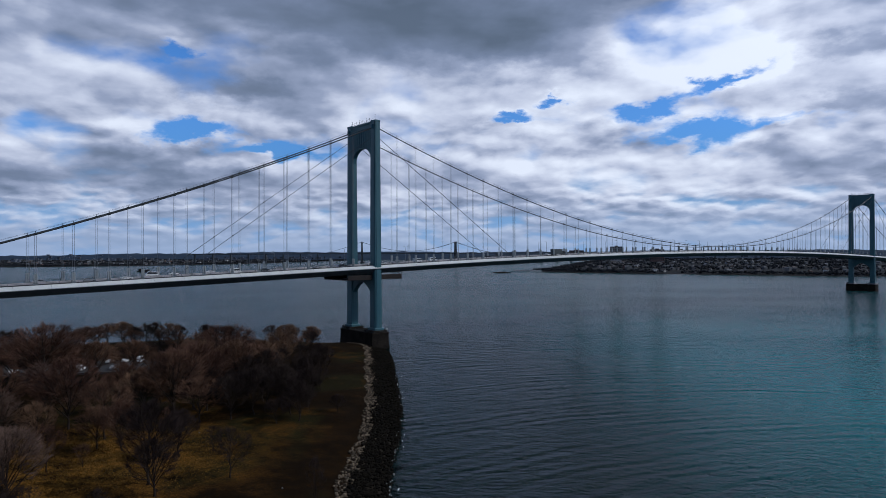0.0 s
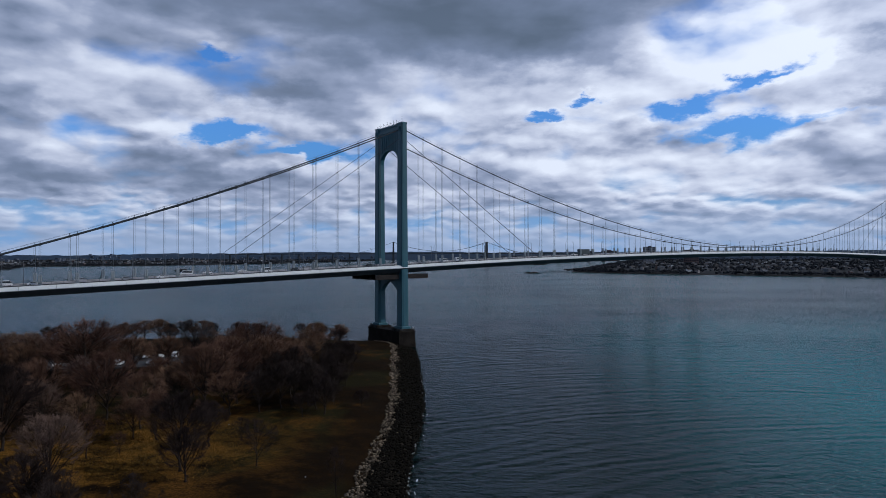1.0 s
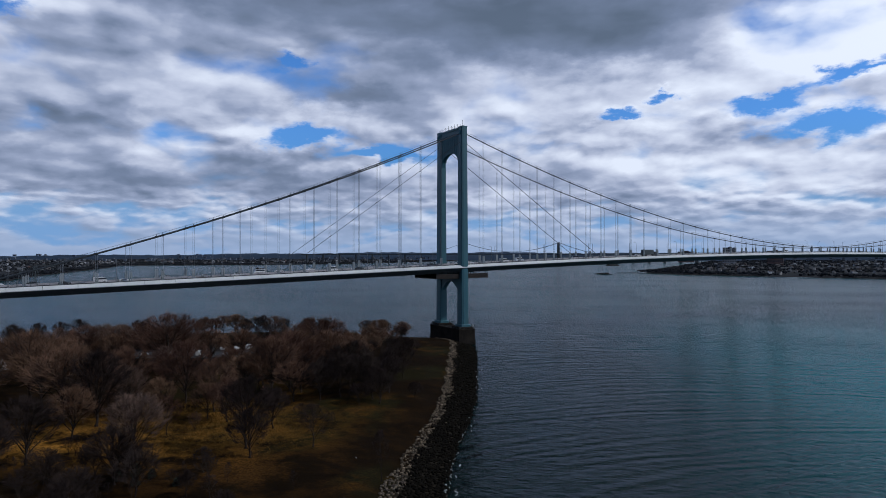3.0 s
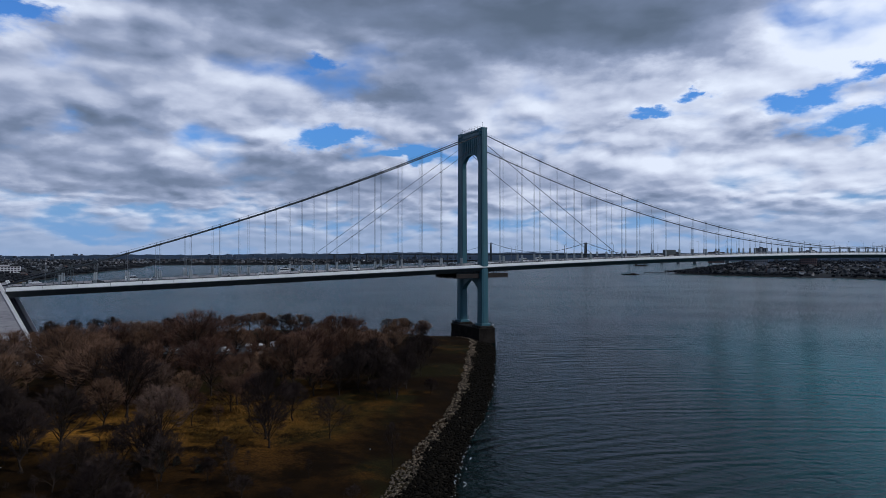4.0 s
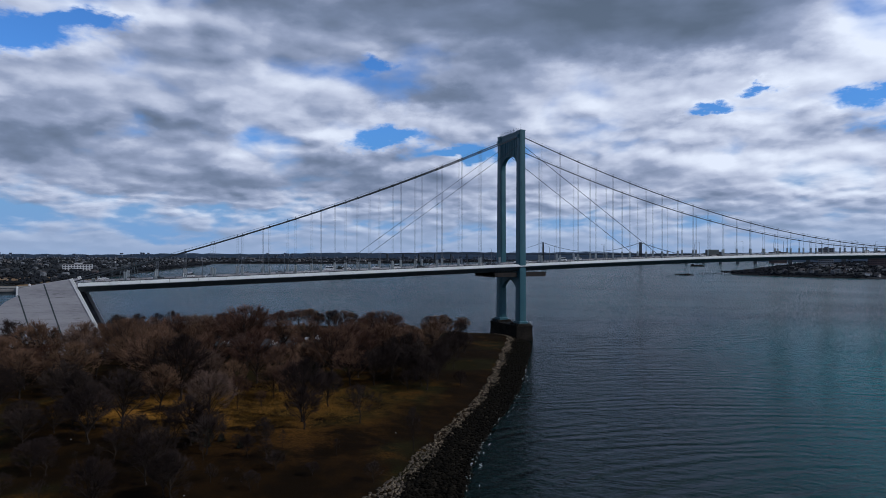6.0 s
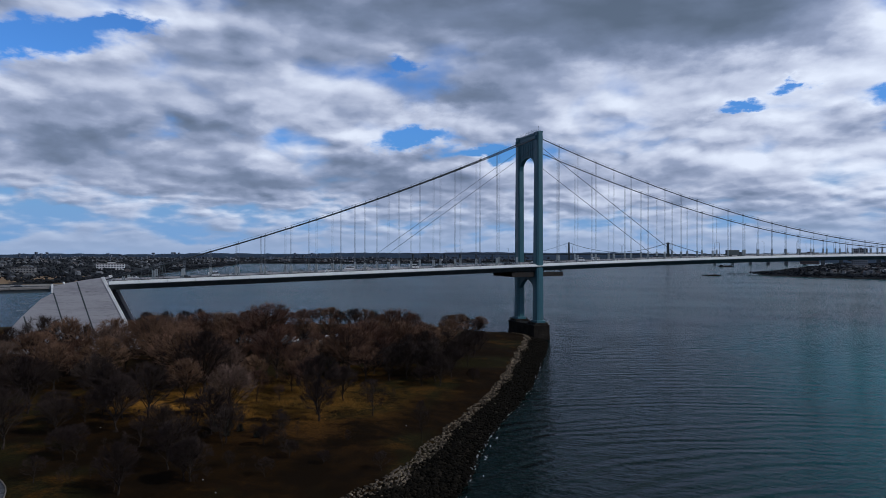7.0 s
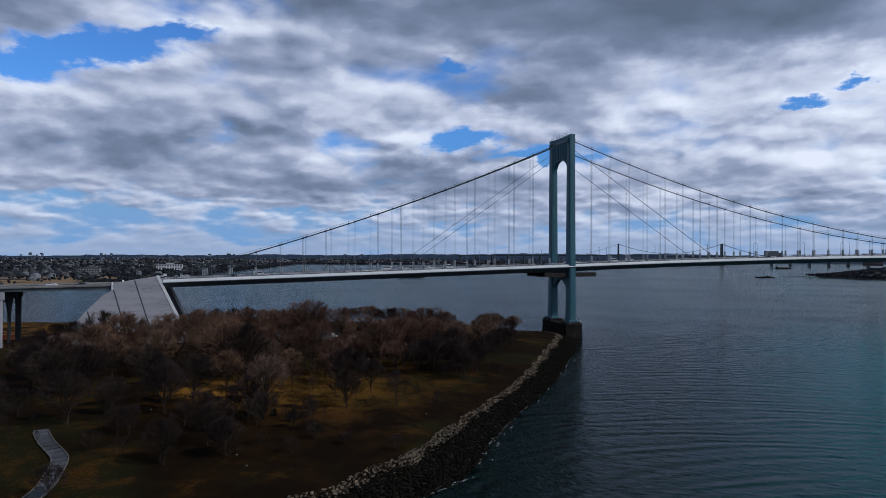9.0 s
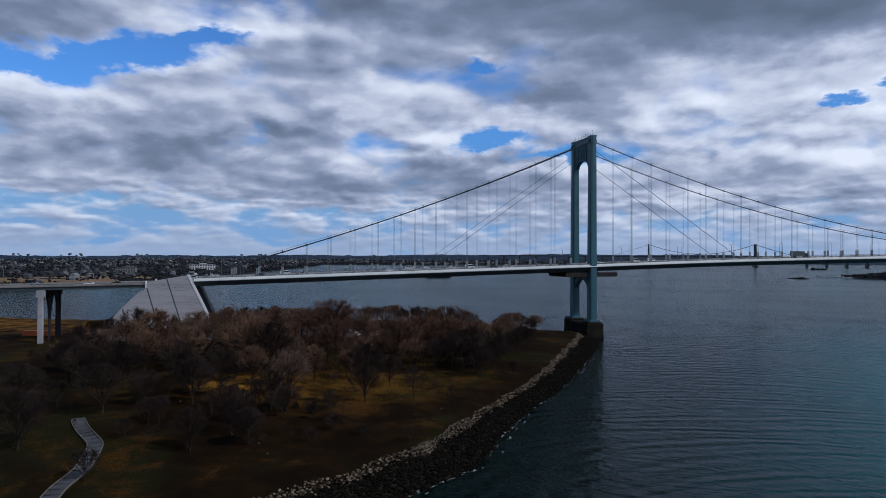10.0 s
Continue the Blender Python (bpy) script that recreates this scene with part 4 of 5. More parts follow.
SPECS = {
    # crown's half width, its foot and its top as shares of the height; limbs, branches, sprays, twigs; trunk radius and share
    "broad": (0.47, 0.20, 1.0, 15, 7, 5, 8, 0.34, 0.40),
    "vase": (0.36, 0.18, 1.0, 15, 7, 5, 8, 0.28, 0.40),
    "dome": (0.42, 0.20, 1.0, 15, 7, 5, 8, 0.28, 0.38),
    "sapling": (0.17, 0.22, 1.0, 12, 4, 3, 4, 0.13, 0.80),
    "gaunt": (0.40, 0.18, 1.0, 11, 6, 4, 6, 0.25, 0.50),
    "thicket": (0.46, 0.04, 1.0, 10, 6, 4, 7, 0.10, 0.20),
}
H0 = 16.0


def cone(g, a, b, r):
    d = (b - a).normalized()
    u = d.cross((0.31, 0.17, 0.93)).normalized() * r
    w = d.cross(u)
    g.add([a + u, a - u * 0.5 + w * 0.87, a - u * 0.5 - w * 0.87, b], [(0, 1, 3), (1, 2, 3), (2, 0, 3)])


def bare_tree_mesh(style):
    """A trunk, limbs that rise to the crown's outline, branches, sprays and twigs that fill it."""
    wide, foot, top, n_limb, n_branch, n_spray, n_twig, r0, share = SPECS[style]
    limbs, twigs = Geo(), Geo()
    A, c, half = wide * H0, H0 * (top + foot) / 2, H0 * (top - foot) / 2

    def bound(p, k=1.0):
        e = math.sqrt((p.x ** 2 + p.y ** 2) / A ** 2 + ((p.z - c) / half) ** 2)
        e /= 0.91 + 0.15 * noise.noise(Vector((p.x * 0.35, p.y * 0.35, p.z * 0.35 + 9 * len(style))))+ 0.06
        if e > k:
            p = Vector((p.x * k / e, p.y * k / e, c + (p.z - c) * k / e))
        # narrow towards the fork, so that the limbs fan out
        if p.z < c:
            r, most = math.hypot(p.x, p.y), A * (0.25 + 0.75 * max(0.0, (p.z - c + half) / half) ** 0.65)
            if r > most:
                p = Vector((p.x * most / r, p.y * most / r, p.z))
        return p

    def rand(k=1.0):
        return Vector((tr.gauss(0, k), tr.gauss(0, k), tr.gauss(0, k)))

    trunk = [Vector((0, 0, -0.4))]
    for i in range(6):
        q = trunk[-1] + Vector((tr.gauss(0, 0.12), tr.gauss(0, 0.12), H0 * share / 6))
        trunk.append(q)
    limbs.tube(trunk, [r0 * (1 - 0.75 * i / 6) for i in range(7)], 7, False)
    for i in range(n_limb):
        k = i / (n_limb - 1)
        z = H0 * (foot * 0.75 + (share - foot * 0.75) * min(1.0, k * 1.15))
        j = min(5, int(max(0.0, z + 0.4) / (H0 * share) * 6))
        a = trunk[j].lerp(trunk[j + 1], max(0.0, z + 0.4) / (H0 * share) * 6 - j)
        th = radians(88 - 80 * k) + tr.gauss(0, 0.12)
        w = 2.4 * i + tr.uniform(-0.35, 0.35)
        end = bound(Vector((A * math.sin(th) * math.cos(w), A * math.sin(th) * math.sin(w), c + half * math.cos(th))), 0.93)
        mid = a.lerp(end, 0.5) + Vector((0, 0, -0.10 * (end - a).length * (0.4 if th < 1 else -0.8))) + rand(0.25)
        pts = [a.lerp(mid, t).lerp(mid.lerp(end, t), t) + (rand(0.12) if 0 < t < 1 else Vector()) for t in (0, 0.25, 0.5, 0.75, 1)]
        rl = r0 * (0.50 - 0.22 * k)
        limbs.tube(pts, [rl, rl * 0.75, rl * 0.5, rl * 0.3, 0.03], 5, False)
        for m in range(n_branch):
            t = 0.22 + 0.78 * (m + tr.random()) / n_branch
            ti = min(3, int(t * 4))
            b = pts[ti].lerp(pts[ti + 1], t * 4 - ti)
            axis = Vector((b.x, b.y, (b.z - c) * 0.5 + 2.2)).normalized()
            d = (axis * 0.8 + (pts[ti + 1] - pts[ti]).normalized() * 0.6 + rand(0.5)).normalized()
            ln = tr.uniform(0.16, 0.30) * H0 * (1.05 - 0.4 * t) * (wide / 0.42) ** 0.5
            e = bound(b + d * ln, tr.uniform(0.84, 1.04))
            h = b.lerp(e, 0.5) + rand(0.15)
            rb = max(0.03, rl * (0.5 - 0.35 * t))
            limbs.tube([b, h, e], [rb, rb * 0.6, 0.018], 3, False)
            for q in range(n_spray):
                f = b.lerp(h, tr.random()) if q % 3 == 0 else h.lerp(e, tr.random())
                d2 = (d * 0.7 + Vector((f.x, f.y, (f.z - c) * 0.5 + 1.5)).normalized() * 0.5 + rand(0.5)).normalized()
                g2 = bound(f + d2 * tr.uniform(0.09, 0.16) * H0 * (wide / 0.42) ** 0.5, tr.uniform(0.80, 1.10))
                cone(limbs, f, g2, 0.035)
                for r in range(n_twig):
                    p = f.lerp(g2, tr.uniform(0.1, 1.0))
                    d3 = (d2 * 1.1 + Vector((p.x, p.y, (p.z - c) * 0.6 + 3.0)).normalized() * 0.7 + rand(0.24)).normalized()
                    cone(twigs, p, bound(p + d3 * tr.uniform(1.1, 2.6), tr.uniform(0.95, 1.25)), 0.026)
    for i in range(5):
        w = i * 1.257 + tr.uniform(-0.3, 0.3)
        limbs.tube([(0, 0, 0.7), (math.cos(w) * r0, math.sin(w) * r0, 0.1), (math.cos(w) * r0 * 1.8, math.sin(w) * r0 * 1.8, -0.3)], [r0 * 0.5, r0 * 0.35, r0 * 0.15], 4, False)
    return limbs, twigs


def tree_model(style, crown, label, group):
    limbs, twigs = bare_tree_mesh(style)
    low = group == "shrubs"
    ob = empty("bare_shrub" if low else "bare_tree", pose(0, 0, 0), label, "shrub" if low else "tree", group)
    part("trunk", limbs, BARK, ob, "", True)
    part("crown", twigs, crown, ob, "")
    return ob


KINDS = {
    "b1": ("broad", TWIG, "large spreading bare tree with reddish-brown twigs on park grass", "park trees"),
    "b2": ("broad", TWIG, "large spreading bare tree with reddish-brown twigs on park grass", "park trees"),
    "v1": ("vase", TWIG, "tall vase-shaped bare tree with fine brown twigs", "park trees"),
    "v2": ("vase", TWIG, "tall vase-shaped bare tree with fine brown twigs", "park trees"),
    "d1": ("dome", TWIG, "round-headed bare tree with dense brown twigs", "park trees"),
    "p1": ("dome", TWIGLIT, "bare tree with twigs coloured pale buff as if sunlit", "park trees"),
    "p2": ("dome", TWIGLIT, "crooked bare tree rising from brush, twigs coloured pale as if sunlit", "park trees"),
    "s1": ("sapling", TWIG, "slim bare young tree standing in grass", "young trees"),
    "s2": ("sapling", TWIG, "slim bare young tree standing in grass", "young trees"),
    "g1": ("gaunt", TWIG, "gaunt crooked bare tree with few twigs", "park trees"),
    "t1": ("thicket", TWIGSHADE, "many-stemmed bare shrub thicket", "shrubs"),
    "p3": ("vase", TWIGLIT, "tall bare tree with twigs coloured pinkish-buff as if sunlit", "park trees"),
    "k1": ("vase", TWIGSHADE, "bare tree with steep limbs and a hazy crown, coloured dark as if shaded", "park trees"),
    "k2": ("dome", TWIGSHADE, "round-headed bare tree in park grass, coloured dark as if shaded", "park trees"),
    "k4": ("sapling", TWIGSHADE, "slim bare young tree standing in grass, coloured dark as if shaded", "young trees"),
    "k3": ("gaunt", TWIGSHADE, "crooked bare tree with open limbs, coloured dark as if shaded", "park trees"),
}
used = {}


# each kind's copy with cloud shadow in its twig colour
SHADED = {"v1": "k1", "v2": "k1", "d1": "k2", "b2": "k2", "b1": "k2", "g1": "k3", "p1": "k2", "s1": "k4", "s2": "k4"}


def plant(kind, x, y, h, wide=1.0):
    # outside the sunlit middle band, trees take the shade-coloured copy
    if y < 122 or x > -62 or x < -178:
        kind = SHADED.get(kind, kind)
    # only low growth in the clearing before the first viaduct pier
    if x < -178 and -16 < y - 120 + 0.65 * (x + 201) < 14:
        h = min(h, 5.0)
    m = pose(x, y, ground_at(x, y) - 0.05, tr.uniform(-2, 2), tr.uniform(-2, 2), tr.uniform(0, 360)) @ Matrix.Diagonal((h / H0 * wide, h / H0 * wide, h / H0, 1))
    if kind in used:
        copy_thing(used[kind], m)
    else:
        used[kind] = tree_model(*KINDS[kind])
        used[kind].matrix_world = m


# trees that stand clear, as (kind, x, y, height)
for k, x, y, h in (("b1", -138, 155, 21), ("d1", -94, 163, 18), ("d1", -73, 176.5, 16), ("v1", -56.5, 124.5, 16), ("g1", -42.5, 129.5, 10), ("s1", -22, 112.5, 10), ("g1", -23.5, 92.5, 6.5),
                   ("s2", -38, 184.5, 11), ("v2", -51, 189, 11), ("s1", -46.5, 188, 11), ("d1", -50.6, 256, 9), ("d1", -115, 140, 17), ("b1", -63.5, 95.0, 15), 
                   ("v1", -119, 111, 14), ("d1", -183, 133, 15), ("b1", -207, 137, 17), ("v2", -184, 149, 19), ("s2", -42, 81, 5), ("g1", -63.5, 63, 6), ("t1", -72, 61, 4.5), ("s1", -65, 153, 8), ("s2", -44, 147, 6),
                   ("g1", -51.5, 145.5, 9), ("v1", -57.5, 141.5, 10), ("b1", -124.7, 204, 17), ("v2", -88, 179, 14), ("d1", -68, 241, 11), ("v2", -100.2, 124.5, 14), ("p3", -101, 147.5, 13), ("k1", -102.4, 136, 19), ("b2", -130, 150, 18),
                   ("v1", -120, 62, 13), ("s1", -100, 56, 7), ("b1", -142, 78, 15), ("t1", -93, 44, 4), ("d1", -30, 184, 9), ("v2", -72, 262, 10), ("b1", -90, 246, 11), ("p3", -114, 186, 16), ("b2", -133, 227, 15),
                   ("d1", -78, 205, 12), ("b1", -62, 214, 11), ("v1", -47, 232, 9.5), ("d1", -60, 276, 9.5), ("p1", -152, 214, 16), ("p1", -141, 222, 14), ("p1", -166, 226, 15), ("d1", -158, 204, 15), ("t1", -78, 96, 5), ("t1", -84, 86, 4), ("s2", -70, 108, 9), ("s1", -37, 104, 6),
                   ("v2", -165, 109, 17), ("d1", -111, 91.7, 15), ("v1", -61.5, 62, 9.5), ("b2", -65.4, 40.3, 11), ("b1", -67.7, 85, 14.5), ("v1", -52.9, 119, 10.5), ("p2", -76, 113, 14), ("p2", -86, 127, 12), ("d1", -101.6, 103.4, 14.5), ("v1", -109, 158, 17),
                   ("d1", -71, 185, 17), ("v2", -78.6, 212, 18), ("b1", -74.5, 223.6, 15), ("v1", -66, 206.5, 16), ("d1", -50.7, 236, 13), ("v1", -164, 143, 19), ("b2", -201, 158, 15), ("v2", -186, 205, 15), ("p1", -173, 208, 15),
                   ("g1", -80.6, 87.7, 9.5), ("g1", -97, 49, 11), ("s1", -106.8, 147, 12), ("b1", -109, 104, 14), ("v2", -92, 92, 13), ("d1", -86, 72, 12), ("v1", -128, 98, 15), ("b2", -124, 120, 16), ("v2", -150, 96, 15)):
    plant(k, x, y, h, 1.12)
# a loose grove on the landward side
for k, x, y, h in (("v1", -102, 71.3, 13), ("d1", -121, 72, 13), ("b2", -110.9, 59.5, 13), ("v2", -92.7, 44.3, 13), ("g1", -151.5, 77.6, 15), ("v1", -137.2, 91.9, 14), ("d1", -44.4, 91.2, 7), ("b2", -35.7, 90.4, 5), ("v2", -95.3, 105.6, 14), ("g1", -145.7, 114.9, 14), ("v1", -136.2, 130.9, 15), ("b2", -89.5, 78, 10), ("v2", -62.4, 75.6, 9), ("g1", -79.8, 60.3, 8), ("d1", -103, 85, 15), ("d1", -106.5, 96.4, 12), ("v1", -111, 107, 13), ("g1", -78, 84.4, 9.5), ("v1", -53.5, 71.4, 8), ("b2", -157, 119, 19), ("v2", -167, 131, 19), ("g1", -43, 80, 6), ("v2", -70.5, 99, 11), ("g1", -76, 101, 12), ("d1", -84, 97, 12)):
    plant(k, x, y, h, 1.2)
# a belt before the anchorage
belt = random.Random(9)
for i in range(15):
    k = i / 14
    plant(belt.choice(("v1", "v2", "d1", "b2", "p1")), -238 + 92 * k + belt.uniform(-3, 3), 140 + 62 * k + belt.uniform(-7, 7), belt.uniform(11.5, 15))
for i in range(12):
    plant(belt.choice(("v1", "b1", "d1", "g1")), belt.uniform(-205, -130), belt.uniform(92, 135), belt.uniform(9, 13))
for i in range(46):
    x, y = belt.uniform(-240, -58), belt.uniform(170, 325)
    if float(inland(np.array([x]), np.array([y]))[0]) > 8 and not (-180 < x < -110 and 230 < y < 264) and abs((BM.inverted() @ Vector((x, y, 0))).y) > 16:
        plant("t1", x, y, belt.uniform(3.5, 6.0))
# the wood behind, towards the anchorage and the north shore
placed = []
fill = random.Random(4)
while len(placed) < 120:
    x, y = fill.uniform(-265, -52), fill.uniform(88, 338)
    d = float(inland(np.array([x]), np.array([y]))[0])
    deep = y > 196 + 0.12 * (x + 60) * -1 - 40 * (x < -150) or (x < -150 and y > 96)
    c = BM.inverted() @ Vector((x, y, 0))
    if d < 9 or not deep or any((x - a) ** 2 + (y - b) ** 2 < 50 for a, b in placed) or abs(c.y) < 17 and c.x < -194 or (-178 < x < -112 and 232 < y < 262) or (48.7 - x) / (y + 42) > 1.46:
        continue
    if y > 245 - (x + 60) * 0.15 and fill.random() < 0.25:
        continue
    placed.append((x, y))
    # more pale copies here, as sunlight on the back row
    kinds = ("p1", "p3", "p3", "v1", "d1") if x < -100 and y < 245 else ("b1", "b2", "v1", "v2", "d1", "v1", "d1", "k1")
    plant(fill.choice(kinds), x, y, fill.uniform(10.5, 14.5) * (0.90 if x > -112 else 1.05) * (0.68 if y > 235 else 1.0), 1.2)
for i in range(46):
    x, y = fill.uniform(-150, -34), fill.uniform(52, 240)
    if float(inland(np.array([x]), np.array([y]))[0]) > 26 and (x + 95) ** 2 + (y - 125) ** 2 > 500:
        plant(fill.choice(("s1", "s2", "t1", "t1") if y > 130 else ("s1", "s2")), x, y, fill.uniform(2.5, 6.5))
# brush and young trees on the landward slope
brush = random.Random(17)
for i in range(52):
    x, y = brush.uniform(-100, -48), brush.uniform(70, 114)
    if x + y < 52:
        plant(brush.choice(("s1", "g1", "t1", "v1", "t1", "g1")), x, y, brush.uniform(3.5, 9.0))
for i in range(16):
    plant(brush.choice(("s1", "g1", "v1", "d1")), brush.uniform(-118, -70), brush.uniform(128, 172), brush.uniform(7.0, 13.0))
# trees on the grass behind the point, most with shade-dark twigs
while len(placed) < 162:
    x, y = fill.uniform(-92, -38), fill.uniform(168, 262)
    if float(inland(np.array([x]), np.array([y]))[0]) < 22 or any((x - a) ** 2 + (y - b) ** 2 < 34 for a, b in placed):
        continue
    placed.append((x, y))
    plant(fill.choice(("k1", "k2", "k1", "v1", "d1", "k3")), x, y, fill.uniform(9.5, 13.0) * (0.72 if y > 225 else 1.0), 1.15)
# brush between the trees on the far side
for i in range(70):
    x, y = fill.uniform(-135, -48), fill.uniform(192, 312)
    if float(inland(np.array([x]), np.array([y]))[0]) > 7 and not (-172 < x < -116 and 232 < y < 262):
        plant("t1", x, y, fill.uniform(4.5, 7.5), 1.35)


def shrub(x, y, h):
    """A dark evergreen bush of many small sprays."""
    ob = empty("evergreen_bush", pose(x, y, ground_at(x, y)), "dark evergreen bush among dry grass", "bush", "dark bushes")
    g = Geo()
    for i in range(420):
        a, z = fill.uniform(0, 6.28), fill.random()
        r = h * 0.42 * (1 - z ** 1.6) * fill.uniform(0.3, 1.0) + 0.1
        p = Vector((math.cos(a) * r, math.sin(a) * r, z * h))
        d = Vector((math.cos(a), math.sin(a), fill.uniform(-0.2, 0.9))).normalized() * fill.uniform(0.18, 0.4)
        s = d.cross((0, 0, 1)).normalized() * 0.10
        g.add([p - s, p + s, p + d + s * 0.4 + Vector((0, 0, 0.06)), p + d * 1.2], [(0, 1, 2, 3)])
    part("foliage", g, EVERGREEN, ob)
    g = Geo()
    g.tube([(0, 0, -0.2), (0, 0, h * 0.7)], [0.09, 0.03], 5)
    part("stem", g, BARK, ob)


for x, y, h in ((-73, 107, 2.6), (-69.5, 104.5, 2.2), (-71, 101, 2.4), (-66.5, 99.5, 1.7), (-66, 104, 1.6), (-78, 111, 1.5), (-59, 101, 1.3)):
    shrub(x, y, h)

# dry grass in tufts
gr = np.random.default_rng(8)
tuft = Geo()
n = 0
while n < 14000:
    x, y = gr.uniform(-135, -18, 400), gr.uniform(42, 265, 400)
    d = inland(x, y)
    ok = (d > 13.5)
    zz = height(x, y)
    for a, b, c in zip(x[ok], y[ok], zz[ok]):
        # tufts only where the main sunlit patch is painted
        if gr.random() > math.exp(-((a + 76) / 27) ** 2 - ((b - 143) / 22) ** 2) - 0.15:
            continue
        n += 1
        h = gr.uniform(0.10, 0.32)
        for k in range(2):
            w = gr.uniform(0, 3.14)
            dx, dy = math.cos(w) * 0.10, math.sin(w) * 0.10
            lx, ly = gr.normal(0, 0.15, 2)
            tuft.add([(a - dx, b - dy, c - 0.03), (a + dx, b + dy, c - 0.03), (a + lx, b + ly, c + h)], [(0, 1, 2)])
tagged(part("dry_grass", tuft, GRASS), "tufts of straw-gold dry grass over the park ground", "grass", kind="stuff")

# ---------------------------------------------------------------- timber steps, parking, small things of the park
STEPS = [(-55.0, 22.5), (-60.9, 29.5), (-65.7, 35.2), (-69.9, 42.0), (-75.3, 48.3), (-82.9, 55.3), (-93.5, 60.0), (-101.5, 64.5), (-105.5, 67.5)]


def curve_points(ctrl, step):
    out = []
    c = [Vector((*p, 0)) for p in ctrl]
    for i in range(len(c) - 1):
        p0, p1, p2, p3 = c[max(i - 1, 0)], c[i], c[i + 1], c[min(i + 2, len(c) - 1)]
        n = max(2, int((p2 - p1).length / step))
        for j in range(n):
            t = j / n
            out.append(0.5 * (2 * p1 + (p2 - p0) * t + (2 * p0 - 5 * p1 + 4 * p2 - p3) * t * t + (3 * p1 - p0 - 3 * p2 + p3) * t ** 3))
    return out


walkway = empty("timber_steps", pose(0, 0, 0), "curving flight of grey timber steps with pale kerbs", "steps")
cp = curve_points(STEPS, 2.3)
edges = []
for i in range(len(cp) - 1):
    a, b = cp[i], cp[i + 1]
    d = (b - a).normalized()
    s = Vector((-d.y, d.x, 0)) * 1.55
    z = ground_at(a.x, a.y) + 0.22
    edges.append((a + s, a - s, z))
    g = Geo()
    e = b - d * 0.42
    lo, hi = Vector((0, 0, z - 0.3)), Vector((0, 0, z))
    g.hexa([a - s + lo, e - s + lo, e + s + lo, a + s + lo], [a - s + hi, e - s + hi, e + s + hi, a + s + hi])
    part("tread", g, TIMBER, walkway)
for k in (0, 1):
    g = Geo()
    g.tube([(e[k].x, e[k].y, e[2] + 0.12) for e in edges], 0.12, 5)
    part("kerb", g, TIMBERPALE, walkway, "pale timber kerb")


def car_model(paint, van=False):
    ob = empty("van" if van else "car", pose(0, 0, -50), "", "van" if van else "car")
    g = Geo()
    if van:
        prof = [(-2.6, 0.45), (2.5, 0.45), (2.6, 0.9), (2.3, 1.25), (1.5, 2.15), (1.2, 2.3), (-2.5, 2.3), (-2.6, 2.1)]
    else:
        prof = [(-2.2, 0.4), (2.2, 0.4), (2.25, 0.7), (2.1, 0.9), (1.0, 1.02), (0.35, 1.42), (-1.1, 1.45), (-1.75, 1.05), (-2.2, 1.0), (-2.25, 0.7)]
    g.prism(prof, -0.88, 0.88)
    part("body", g, paint, ob)
    g = Geo()
    if van:
        g.prism([(2.2, 1.35), (1.52, 2.08), (-2.2, 2.08), (-2.2, 1.4)], -0.89, 0.89)
        g.box(1.7, 1.9, -0.75, 0.75, 1.45, 1.9)
    else:
        g.prism([(0.85, 1.06), (0.32, 1.37), (-1.05, 1.40), (-1.55, 1.08)], -0.89, 0.89)
    part("glazing", g, WINDOWDARK, ob)
    for x in (-1.4, 1.4):
        for s in (-1, 1):
            g = Geo()
            g.tube([(x, s * 0.68, 0.34), (x, s * 0.91, 0.34)], 0.34, 12)
            w = part("wheel", g, RUBBER, ob)
            g = Geo()
            g.tube([(x, s * 0.90, 0.34), (x, s * 0.925, 0.34)], 0.2, 8)
            part("rim", g, GREYPAINT, w)
    for s in (-1, 1):
        g = Geo()
        g.box((2.5 if van else 2.15), (2.62 if van else 2.27), s * 0.65 - 0.15, s * 0.65 + 0.15, 0.7, 0.85, 0.03)
        part("headlight", g, SLEEVE, ob)
    return ob


CARS = {"white": car_model(WHITEPAINT), "silver": car_model(GREYPAINT), "dark": car_model(BLACKPAINT), "van": car_model(WHITEPAINT, True)}
for k, ob in CARS.items():
    ob["group"] = "cars"
first = set()


def put_car(kind, m, where):
    label = {"white": "white saloon car", "silver": "silver-grey saloon car", "dark": "dark saloon car", "van": "white panel van"}[kind] + where
    ob = CARS[kind] if kind not in first else copy_thing(CARS[kind], m)
    first.add(kind)
    ob.matrix_world = m
    ob["label"] = label


cr = random.Random(3)
u = -206.0
while u < 640:
    kind = cr.choice(("white", "white", "dark", "silver", "dark", "silver", "van"))
    lane = cr.choice((-8.6, -8.6, -5.2, -5.2, 5.2, 8.6))
    zz = road(u) - 0.5
    put_car(kind, BM @ pose(u, lane, zz, 0, -math.degrees(math.atan((road(u + 2) - road(u - 2)) / 4)), 0 if lane < 0 else 180), " on the bridge deck")
    u += cr.uniform(6, 17) if u < 40 else cr.uniform(25, 70)
for u, lane, kind in ((-262, -8.0, "white"), (-250, -8.0, "dark"), (-290, 5.0, "silver")):
    put_car(kind, BM @ pose(u, lane, via_z(u) - 0.7, 0, -1.0, 180), " on the approach viaduct")

g = Geo()
g.box(-33, 33, -13, 13, 3.6, 5.25)
pv = part("pavement", g, ASPHALT)
pv.matrix_world = pose(-145, 247, 0, 0, 0, 12)
tagged(pv, "asphalt parking area behind bare trees", "parking", kind="structure")
